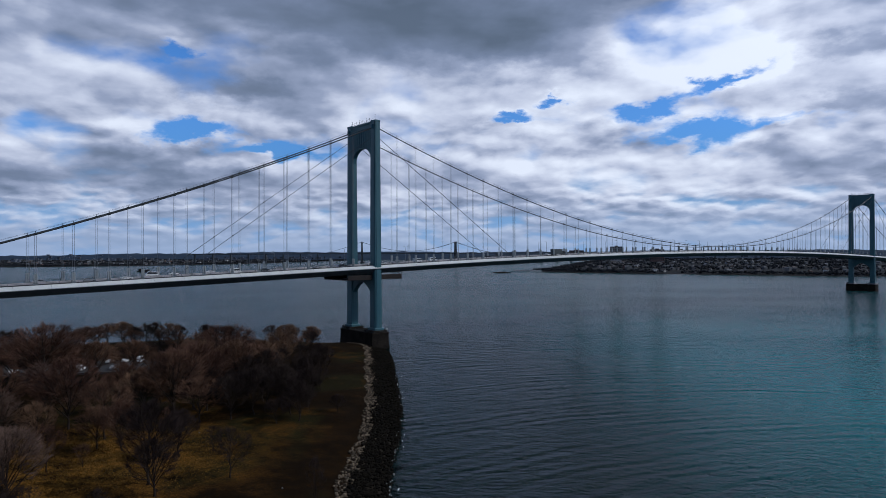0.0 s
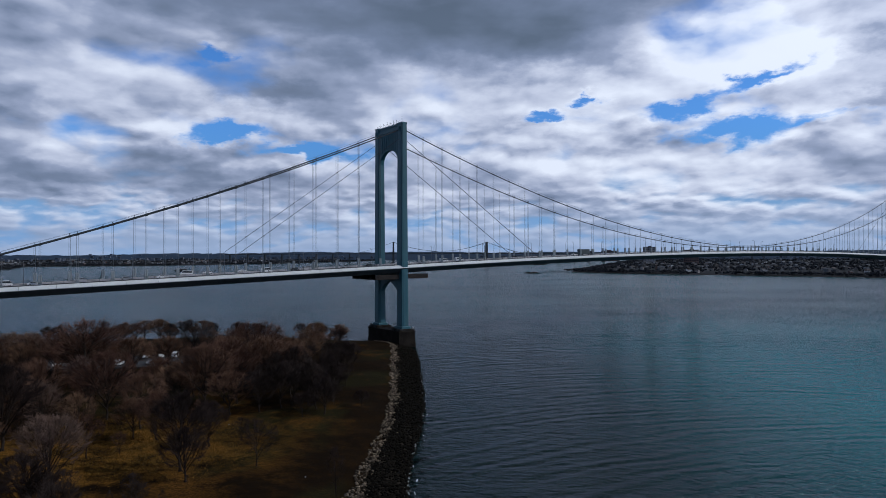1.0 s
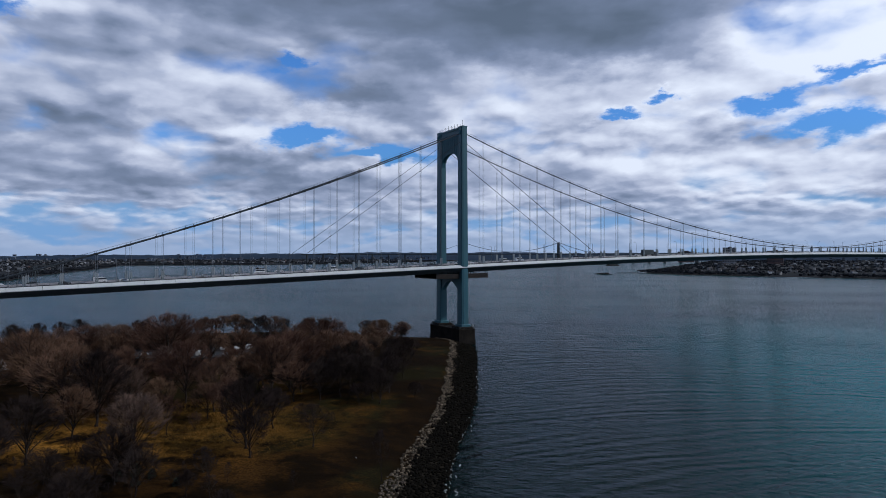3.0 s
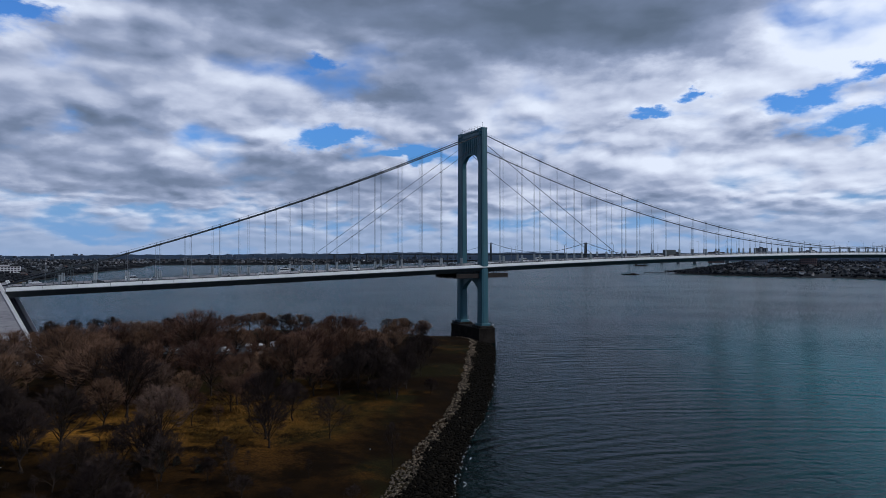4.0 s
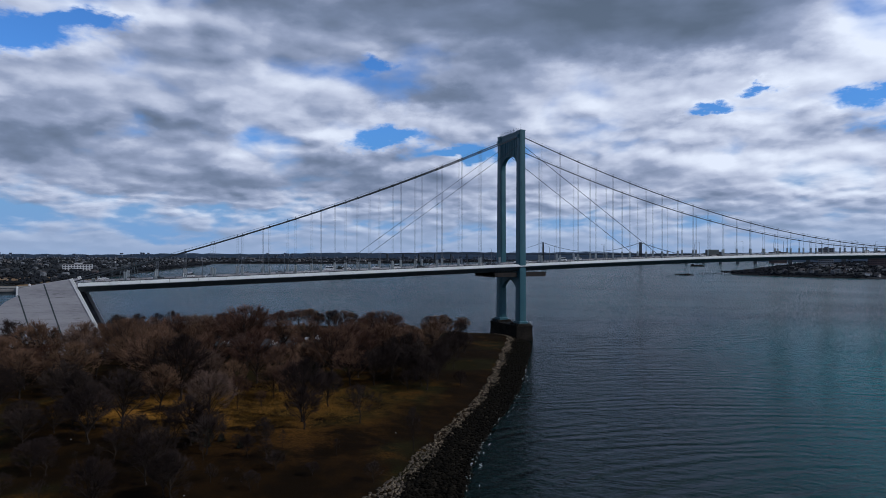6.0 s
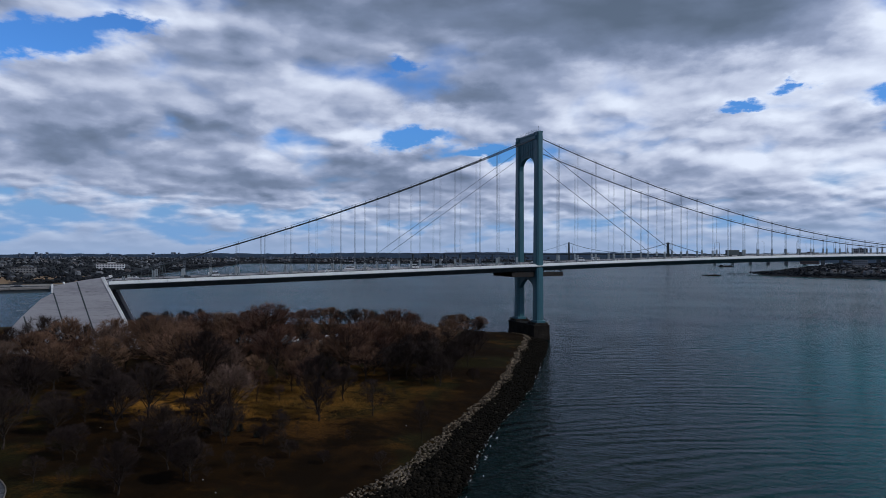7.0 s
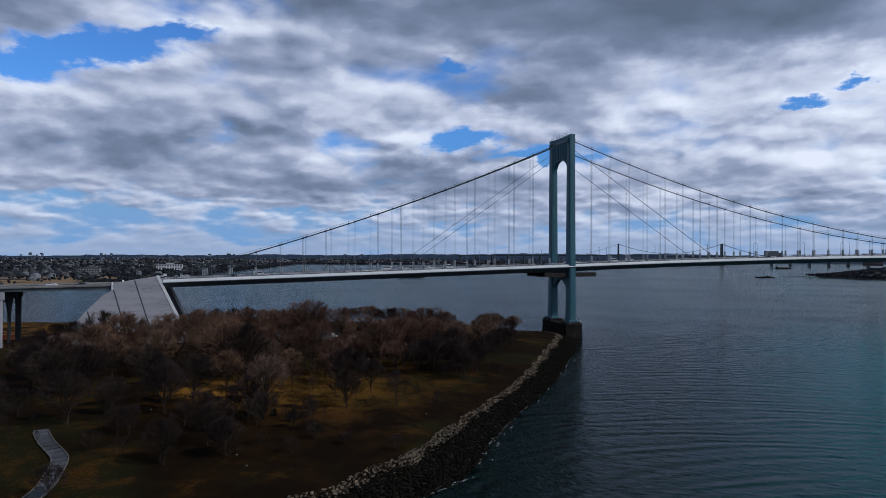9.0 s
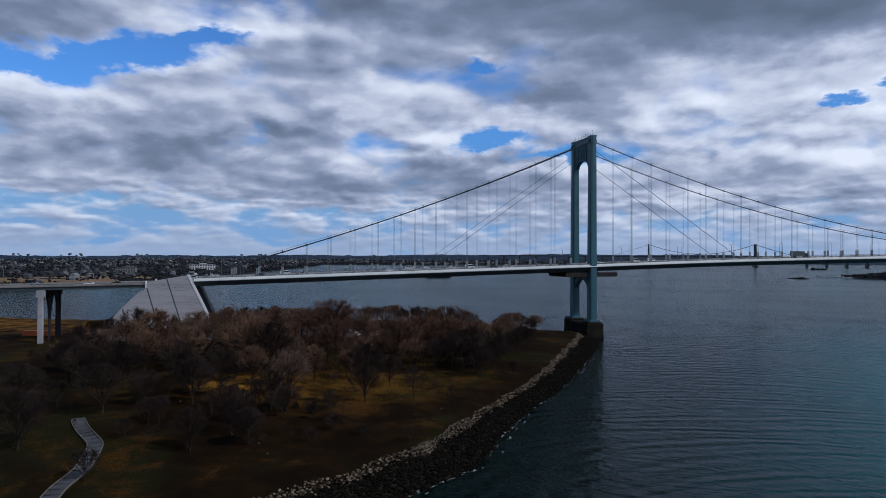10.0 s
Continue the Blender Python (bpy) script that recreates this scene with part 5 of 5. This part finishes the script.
for i in range(22):
    row = i % 2
    if cr.random() < 0.85:
        put_car(cr.choice(("white", "white", "silver", "van", "dark", "white")), pose(-145, 247, 0, 0, 0, 12) @ pose(-30 + 5.6 * (i // 2) + cr.uniform(-0.2, 0.2), -8 + 16 * row, 5.25, 0, 0, 90), " parked behind the bare trees")


def lamp_model():
    ob = empty("street_lamp", pose(0, 0, -60), "grey street lamp with a curved arm on the bridge", "lamp", "deck lamps")
    g = Geo()
    g.tube([(0, 0, 0), (0, 0, 8.5)], [0.13, 0.07], 6)
    g.box(-0.3, 0.3, -0.3, 0.3, -0.6, 0.5, 0.06)
    part("pole", g, ROPE, ob)
    g = Geo()
    g.tube([(0, 0, 8.4), (0, 0.3, 8.75), (0, 0.8, 8.9), (0, 1.3, 8.95)], 0.05, 5)
    part("arm", g, ROPE, ob)
    g = Geo()
    g.box(-0.18, 0.18, 1.1, 1.8, 8.85, 9.02, 0.04)
    part("lamp_head", g, SLEEVE, ob)
    return ob


lamp = lamp_model()
spots = [(u, s) for s in (-1, 1) for u in [-420 + 38 * k for k in range(6)] + [-201.3 + 36.6 * k + (18 if s > 0 else 0) for k in range(24)]]
spots = [(u, s) for u, s in spots if not (-4 < u < 4 or 697 < u < 705 or -236 < u < -214)]
for i, (u, s) in enumerate(spots):
    m = BM @ pose(u, s * (12.0 if u < -214 else 11.6), (via_z(u) if u < -214 else road(u)) - 0.25, 0, 0, 0 if s < 0 else 180)
    if i:
        copy_thing(lamp, m)
    else:
        lamp.matrix_world = m

# ---------------------------------------------------------------- far shores
fr = np.random.default_rng(21)
EAST = np.array([(-4400, 120), (-1150, 230), (-830, 380), (-770, 628), (-870, 900), (-1130, 1355), (-1400, 1900), (-1640, 2300), (-1080, 2520), (-880, 2800), (-640, 3500), (-500, 4200), (-4400, 4200)], float)
SOUTH = np.array([(226, 1600), (300, 1480), (419, 1396), (575, 1310), (747, 1202), (813, 1195), (1100, 1050), (1700, 850), (3600, 1200), (3600, 4000), (900, 3700), (520, 2500), (300, 1780)], float)


def hills(x, y, poly, top):
    d = inland(x, y, poly)
    w = np.sin(x * 0.0061 + 2.0 * np.sin(y * 0.0043)) + np.sin(y * 0.0083 + x * 0.003)
    return np.interp(d, [-40, 0, 12, 250, 900, 1800], [-6.5, -0.2, 2.2, 5.0, 0.45 * top, top]) + np.where(d > 150, 1.6 * w, 0.0)


def east(x, y):
    return hills(x, y, EAST, 16.0)


def south(x, y):
    return hills(x, y, SOUTH, 20.0)


tagged(sheet("ground_east", np.arange(-4420, -420, 40.0), np.arange(80, 4240, 40.0), east, LAND), "dark low ground of the far wooded shore", "shore", kind="structure")
tagged(sheet("ground_south", np.arange(180, 3640, 40.0), np.arange(820, 4040, 40.0), south, LAND), "dark low ground of the opposite wooded headland", "shore", kind="structure")
# marsh on the near side of the east shore
g = Geo()
for a, b in zip(EAST[1:4], EAST[2:5]):
    d = (b - a) / np.linalg.norm(b - a)
    nrm = np.array([-d[1], d[0]])
    if inland(np.array([(a + nrm * 20)[0]]), np.array([(a + nrm * 20)[1]]), EAST)[0] < 0:
        nrm = -nrm
    n = 14
    rows = []
    for i in range(n + 1):
        for k, off in enumerate((1.0, 90.0, 210.0)):
            q = a + (b - a) * i / n + nrm * (off + 4 * math.sin(i * 1.9 + k))
            rows.append((q[0], q[1], float(east(np.array([q[0]]), np.array([q[1]]))[0]) + 0.5))
    k0 = len(g.v)
    g.v += rows
    for i in range(n):
        for k in range(2):
            g.f.append((k0 + i * 3 + k, k0 + i * 3 + k + 1, k0 + i * 3 + k + 4, k0 + i * 3 + k + 3))
tagged(part("marsh", g, FIELD), "strip of tan marsh grass along the far bank", "marsh", kind="structure")

# the ridge on the horizon
g = Geo()
N = 360
for i in range(N + 1):
    a = radians(-86 + 150 * i / N)
    az = -86 + 150 * i / N
    h = 29 + 20 * min(1.0, max(0.0, (az + 47) / 25)) + 3 * math.sin(i * 0.071 + 1.0) + 3 * math.sin(i * 0.23) + 1.6 * math.sin(i * 1.31) + 1.0 * math.sin(i * 2.9) 
    for r, z in ((4150, -2), (4240, 8), (4480, 0.72 * h), (4700, h), (4930, 0.5 * h)):
        g.v.append((r * math.sin(a), r * math.cos(a), z + (1.2 * math.sin(i * 4.1 + r) if z > 5 else 0)))
for i in range(N):
    for k in range(4):
        g.f.append((i * 5 + k, i * 5 + k + 1, i * 5 + k + 6, i * 5 + k + 5))
tagged(part("backdrop_ridge", g, RIDGE, smooth=True), "low ridge along the horizon, tinted blue-grey for haze", "hills", kind="structure")


def scatter(poly, count, xr, yr, lo, hi, test=None):
    out = []
    while len(out) < count:
        x, y = fr.uniform(*xr, 500), fr.uniform(*yr, 500)
        d = inland(x, y, poly)
        ok = (d > lo) & (d < hi)
        if test is not None:
            ok &= test(x, y)
        out += list(zip(x[ok].tolist(), y[ok].tolist()))
    return out[:count]


def clump(g, x, y, z, h, w):
    v = ICO_V * fr.uniform(0.35, 1.5, (12, 1)) * np.array([w, w, h * 0.5]) * 0.62 + np.array([x, y, z + h * 0.48])
    g.add(v.tolist(), ICO_F)


def visible(x, y):
    a = np.degrees(np.arctan2(x, y))
    return (a > -66) & (a < 40)


def wood(name, poly, zfun, xr, yr, count, edge):
    g = Geo()
    pts = scatter(poly, count, xr, yr, 12, 2200, visible) + scatter(poly, edge, xr, yr, 4, 45, visible)
    arr = np.array(pts)
    zz = zfun(arr[:, 0], arr[:, 1])
    for (x, y), z in zip(pts, zz):
        if noise.noise(Vector((x * 0.006, y * 0.006, 4.0))) < -0.18:
            continue
        for k in range(2):
            clump(g, x + fr.normal(0, 7), y + fr.normal(0, 7), z, fr.uniform(4, 8.5), fr.uniform(3, 6))
    tagged(part(name, g, WOODS), "dark bare woods and garden trees on the far shore", "woods", kind="stuff")


wood("far_woods", EAST, east, (-3300, -500), (300, 3900), 8500, 2000)
wood("far_woods", SOUTH, south, (200, 2600), (900, 3600), 6000, 1300)


def house_model(w, d, h, far, wallmat):
    ob = empty("house", pose(0, 0, -80), "pale-walled house with a pitched dark roof", "house", "far houses")
    g = Geo()
    g.prism([(-w / 2, -2), (w / 2, -2), (w / 2, h), (0, h + w * 0.32), (-w / 2, h)], -d / 2, d / 2)
    part("wall", g, wallmat, ob)
    g = Geo()
    for s in (-1, 1):
        e = 0.5
        a = [(s * (w / 2 + e), h - e * 0.64), (0, h + w * 0.32), (0, h + w * 0.32 + 0.35), (s * (w / 2 + e), h - e * 0.64 + 0.35)]
        g.prism(a[::s], -d / 2 - e, d / 2 + e)
    rf = part("roof", g, ROOFING, ob)
    if not far:
        g = Geo()
        g.box(-0.5, 0.5, d * 0.2, d * 0.2 + 0.9, h + w * 0.2, h + w * 0.32 + 1.3)
        part("chimney", g, BRICKRED, rf)
        for s in (-1, 1):
            for y in (-d * 0.25, d * 0.25):
                g = Geo()
                g.box(s * w / 2 - 0.05, s * w / 2 + 0.05, y - 0.8, y + 0.8, h - 2.3, h - 0.8)
                part("window", g, WINDOWDARK, ob)
        for x in (-w * 0.22, w * 0.22):
            g = Geo()
            g.box(x - 0.7, x + 0.7, -d / 2 - 0.05, -d / 2 + 0.05, h - 2.3, h - 0.8)
            part("window", g, WINDOWDARK, ob)
    return ob


WHITEWALL = material("white_clapboard", (0.46, 0.46, 0.47), (0.58, 0.58, 0.58), 0.8, 0.0, 0.02, 1.0, 0.0, vary=0.15)
NEARH = [house_model(8.5, 12, 6, False, HOUSEWALL), house_model(10, 15, 7, False, WHITEWALL), house_model(9, 10, 8, False, BRICKRED)]
FARH = [house_model(10, 15, 6, True, HOUSEWALL), house_model(12, 20, 7, True, WHITEWALL), house_model(9, 12, 7, True, BRICKRED)]
fresh = set()


def put_house(x, y, z):
    near = math.hypot(x, y) < 1750
    ob = (NEARH if near else FARH)[int(fr.choice([0, 0, 0, 1, 2]))]
    m = pose(x, y, z, 0, 0, float(fr.choice([20, 110, 65, 155]) + fr.normal(0, 6))) @ Matrix.Scale(float(fr.uniform(0.65, 0.95)), 4)
    if ob in fresh:
        copy_thing(ob, m)
    else:
        fresh.add(ob)
        ob.matrix_world = m


for poly, zfun, xr, yr, n, hi in ((EAST, east, (-2900, -560), (350, 3600), 205, 1300), (SOUTH, south, (230, 1700), (1000, 2600), 88, 520)):
    spots_h = scatter(poly, n, xr, yr, 25, hi, visible)
    arr = np.array(spots_h)
    for (x, y), z in zip(spots_h, zfun(arr[:, 0], arr[:, 1])):
        put_house(x, y, float(z))
for ob in NEARH + FARH:
    if ob not in fresh:
        ob.matrix_world = pose(-1500, 1500, 6)


def block(x, y, z, w, d, h, turn, mat, label, storeys, bays):
    """A flat-roofed block with a parapet, a roof hut and window openings in rows."""
    ob = empty("block_of_flats", pose(x, y, z, 0, 0, turn), label, "building")
    g = Geo()
    g.box(-w / 2, w / 2, -d / 2, d / 2, -3, h)
    part("wall", g, mat, ob)
    g = Geo()
    g.box(-w / 2 - 0.4, w / 2 + 0.4, -d / 2 - 0.4, d / 2 + 0.4, h, h + 1.0)
    rf = part("roof", g, ROOFING, ob)
    g = Geo()
    g.box(-w * 0.12, w * 0.16, -d * 0.2, d * 0.2, h + 1, h + 4)
    part("roof_hut", g, mat, rf)
    for i in range(storeys):
        for j in range(bays):
            g = Geo()
            cx, cz = -w / 2 + w * (j + 0.5) / bays, h * (i + 0.5) / storeys
            g.box(cx - w / bays * 0.32, cx + w / bays * 0.32, -d / 2 - 0.06, -d / 2 + 0.1, cz - h / storeys * 0.28, cz + h / storeys * 0.28)
            part("window", g, WINDOWDARK, ob)


def polar(az, dist):
    return dist * math.sin(radians(az)), dist * math.cos(radians(az))


x, y = polar(-45.6, 1750)
block(x, y, 5, 62, 22, 13, 42, WHITEWALL, "long white low building on the far shore", 3, 10)
x, y = polar(-51.5, 1500)
block(x, y, 5, 40, 18, 10, 40, HOUSEWALL, "pale low building on the far shore", 3, 8)
x, y = polar(14.9, 2600)
block(x, y, 14, 46, 20, 52, -15, HOUSEWALL, "tall grey apartment block above the woods", 8, 8)
x, y = polar(18.2, 2500)
block(x, y, 14, 50, 20, 40, -20, BRICKRED, "brown apartment block above the woods", 7, 8)
x, y = polar(11.6, 2700)
block(x, y, 14, 60, 20, 38, -12, BRICKRED, "brown apartment block above the woods", 6, 8)

# the town on the horizon's slopes: roofs and gables too far to count
g = Geo()
for i in range(900):
    a = fr.uniform(-64, 38)
    r = fr.uniform(3300, 4600)
    x, y = polar(a, r)
    if r < 4200 and inland(np.array([x]), np.array([y]), EAST)[0] < 20 and inland(np.array([x]), np.array([y]), SOUTH)[0] < 20:
        continue
    if noise.noise(Vector((a * 0.35, r * 0.002, 9.0))) < 0.0:
        continue
    z = np.interp(r, [4200, 4240, 4480, 4700], [16, 8, 33, 46])
    w, d, h = fr.uniform(6, 20), fr.uniform(6, 10), fr.uniform(4, 9)
    g.box(x - w / 2, x + w / 2, y - d / 2, y + d / 2, z - 3, z + h)
tagged(part("far_town", g, isle(material("far_walls", (0.05, 0.06, 0.08), (0.13, 0.145, 0.17), 0.9, 0.0, 0.01, 0.2, 0.0), 0.6)), "pale specks of houses on the horizon's slopes", "houses", kind="stuff")

# streets of small houses behind the shore, too many to count
g = Geo()
for x, y in scatter(EAST, 900, (-3000, -620), (420, 3700), 60, 1700, visible) + scatter(SOUTH, 260, (260, 2000), (1000, 2900), 60, 900, visible):
    z = float((east if x < 0 else south)(np.array([x]), np.array([y]))[0])
    w, d, h, a = fr.uniform(5, 9), fr.uniform(6, 13), fr.uniform(4, 7), fr.choice([0.35, 1.9])
    ca, sa = math.cos(a), math.sin(a)
    v = [(p, q, r) for q in (-d / 2, d / 2) for p, r in ((-w / 2, -2), (w / 2, -2), (w / 2, h), (0, h + w * 0.3), (-w / 2, h))]
    g.add([(x + p * ca - q * sa, y + p * sa + q * ca, z + r) for p, q, r in v], [(4, 3, 2, 1, 0), (5, 6, 7, 8, 9), (1, 2, 7, 6), (2, 3, 8, 7), (3, 4, 9, 8), (4, 0, 5, 9)])
tagged(part("far_houses", g, isle(material("far_house_walls", (0.04, 0.045, 0.052), (0.13, 0.135, 0.14), 0.9, 0.0, 0.01, 0.2, 0.0), 0.9)), "rows of small houses among the far trees", "houses", kind="stuff")

# second suspension bridge in the distance
p, q = Vector((*polar(-7.1, 3000), 0)), Vector((*polar(1.1, 3060), 0))
ax = (q - p).normalized()
FB = Matrix.Translation(p) @ Matrix(((ax.x, -ax.y, 0, 0), (ax.y, ax.x, 0, 0), (0, 0, 1, 0), (0, 0, 0, 1)))
L2 = (q - p).length
far_bridge = empty("suspension_bridge", FB, "second grey suspension bridge small in the distance", "bridge")
for u in (0, L2):
    g = Geo()
    for s in (-13, 13):
        g.hexa([(u - 4, s - 4, 0), (u + 4, s - 4, 0), (u + 4, s + 4, 0), (u - 4, s + 4, 0)], [(u - 2.6, s - 3, 97), (u + 2.6, s - 3, 97), (u + 2.6, s + 3, 97), (u - 2.6, s + 3, 97)])
    for z in (34, 62, 92):
        g.box(u - 2, u + 2, -11, 11, z, z + 5)
    g.box(u - 9, u + 9, -24, 24, -5, 6)
    part("tower", g, CABLE, far_bridge)
for s in (-12, 12):
    g = Geo()
    pts = [(-170 + 170 * i / 10, s, 46 + 50 * (i / 10) ** 1.25) for i in range(10)] + [(L2 * i / 30, s, 54 + 42 * (2 * i / 30 - 1) ** 2) for i in range(31)] + [(L2 + 170 * (i + 1) / 10, s, 46 + 50 * (1 - (i + 1) / 10) ** 1.25) for i in range(10)]
    g.tube(pts, 0.55, 5)
    part("main_cable", g, CABLE, far_bridge)
g = Geo()
g.box(-750, L2 + 900, -14, 14, 40.5, 44.5)
part("deck", g, CABLE, far_bridge, "grey truss deck")
for u in [-200 - 75 * i for i in range(8)] + [L2 + 200 + 75 * i for i in range(10)]:
    g = Geo()
    g.box(u - 3, u + 3, -12, 12, -5, 40)
    part("deck_pier", g, CABLE, far_bridge)

# islet with a beacon, jetty off the headland
isl = empty("rock_islet", pose(133, 1490, 0), "dark low rock islet carrying a thin beacon", "islet")
g = Geo()
for i in range(26):
    a, r = fr.uniform(0, 6.28), 13 * math.sqrt(fr.random())
    v = stone_verts(fr.uniform(4, 8)) * np.array([1.2, 1, 0.6]) + np.array([math.cos(a) * r * 1.5, math.sin(a) * r, 0.4 + 2.4 * (1 - r / 13)])
    g.add(v.tolist(), ICO_F)
part("rocks", g, WETROCK, isl)
g = Geo()
g.tube([(0, 0, 1), (0, 0, 14)], [0.35, 0.2], 6)
g.box(-0.9, 0.9, -0.9, 0.9, 13, 15, 0.2)
part("beacon", g, DARKSTEEL, isl)
jet = empty("jetty", pose(196, 1600, 0, 0, 0, -12), "dark timber jetty off the headland", "jetty")
g = Geo()
g.box(-22, 34, -2, 2, 1.6, 2.3)
part("jetty_deck", g, TIMBER, jet)
for i in range(10):
    g = Geo()
    g.tube([(-21 + 6 * i, 0, -4), (-21 + 6 * i, 0, 3.2)], 0.35, 6)
    part("pile", g, TIMBER, jet)
# barge moored off the far shore
for x, y, s, turn in ((-524, 1140, 0.9, 22), (-430, 1780, 1.0, 10), (-780, 1700, 0.6, -5), (250, 2500, 0.9, 20)):
    ob = empty("barge", pose(x, y, 0, 0, 0, turn), "dark low barge lying on the water", "boat", "boats")
    g = Geo()
    g.hexa([(-26 * s, -5, -0.5), (26 * s, -5, -0.5), (26 * s, 5, -0.5), (-26 * s, 5, -0.5)], [(-29 * s, -6, 2.6), (29 * s, -6, 2.6), (29 * s, 6, 2.6), (-29 * s, 6, 2.6)])
    part("hull", g, SCAFFOLD, ob)
    g = Geo()
    g.box(-24 * s, -14 * s, -3.5, 3.5, 2.6, 8, 0.4)
    part("deckhouse", g, PIERSTONE, ob)
    for k in range(6):
        g = Geo()
        x0 = (-10 + 5.6 * k) * s
        g.box(x0, x0 + 4.6 * s, -4, 4, 2.6, 4.4 + 1.6 * ((k * 5) % 3) * 0.6, 0.3)
        part("stacked_cargo", g, SCAFFOLD, ob)

# ---------------------------------------------------------------- odd things on the deck and by the viaduct
trk = empty("box_truck", BM @ pose(146, -5.4, road(146) - 0.5), "dark box truck on the bridge deck", "truck")
g = Geo()
g.box(-6, 3.2, -1.25, 1.25, 1.1, 4.1, 0.08)
part("cargo_box", g, DARKSTEEL, trk)
g = Geo()
g.prism([(3.4, 0.6), (5.9, 0.6), (5.9, 1.7), (5.2, 2.9), (3.4, 2.9)], -1.15, 1.15)
part("cab", g, BLACKPAINT, trk)
for x in (-4.6, -3.4, 4.7):
    for s in (-1, 1):
        g = Geo()
        g.tube([(x, s * 0.85, 0.5), (x, s * 1.2, 0.5)], 0.5, 12)
        part("wheel", g, RUBBER, trk)
sg = empty("lane_sign", BM @ pose(6, 0, road(6) - 0.5), "dark lane sign board on a median post", "sign")
g = Geo()
g.tube([(0, 0, 0), (0, 0, 8.6)], 0.16, 6)
part("post", g, DARKSTEEL, sg)
g = Geo()
g.box(-0.4, 0.4, -1.4, 1.4, 5.8, 8.9, 0.1)
part("board", g, DARKSTEEL, sg)
for x, y, turn in ((-284, 168, 20), (-276, 173, 28)):
    ob = empty("plant_container", pose(x, y, ground_at(x, y), 0, 0, turn), "orange steel site container near the viaduct pier", "container", "site containers")
    g = Geo()
    g.box(-4, 4, -1.3, 1.3, 0, 2.6, 0.1)
    part("shell", g, REDPAINT, ob)
    g = Geo()
    for i in range(14):
        g.box(-3.8 + 0.56 * i, -3.6 + 0.56 * i, -1.36, -1.28, 0.2, 2.4)
    part("corrugation", g, REDPAINT, ob)
for x, y in ((-46, 69), (-52, 73), (-66, 150), (-60, 160), (-98, 93), (-88, 120), (-31, 125)):
    ob = new("pale_stone", SHAPES[int(fr.integers(8))].copy())
    ob.data.materials[0] = VIACON
    ob.matrix_world = pose(x, y, ground_at(x, y) + 0.05, 0, 0, float(fr.uniform(0, 360))) @ Matrix.Scale(float(fr.uniform(0.35, 0.6)), 4)
    tagged(ob, "small pale stone lying in the dry grass", "stone", "pale stones")
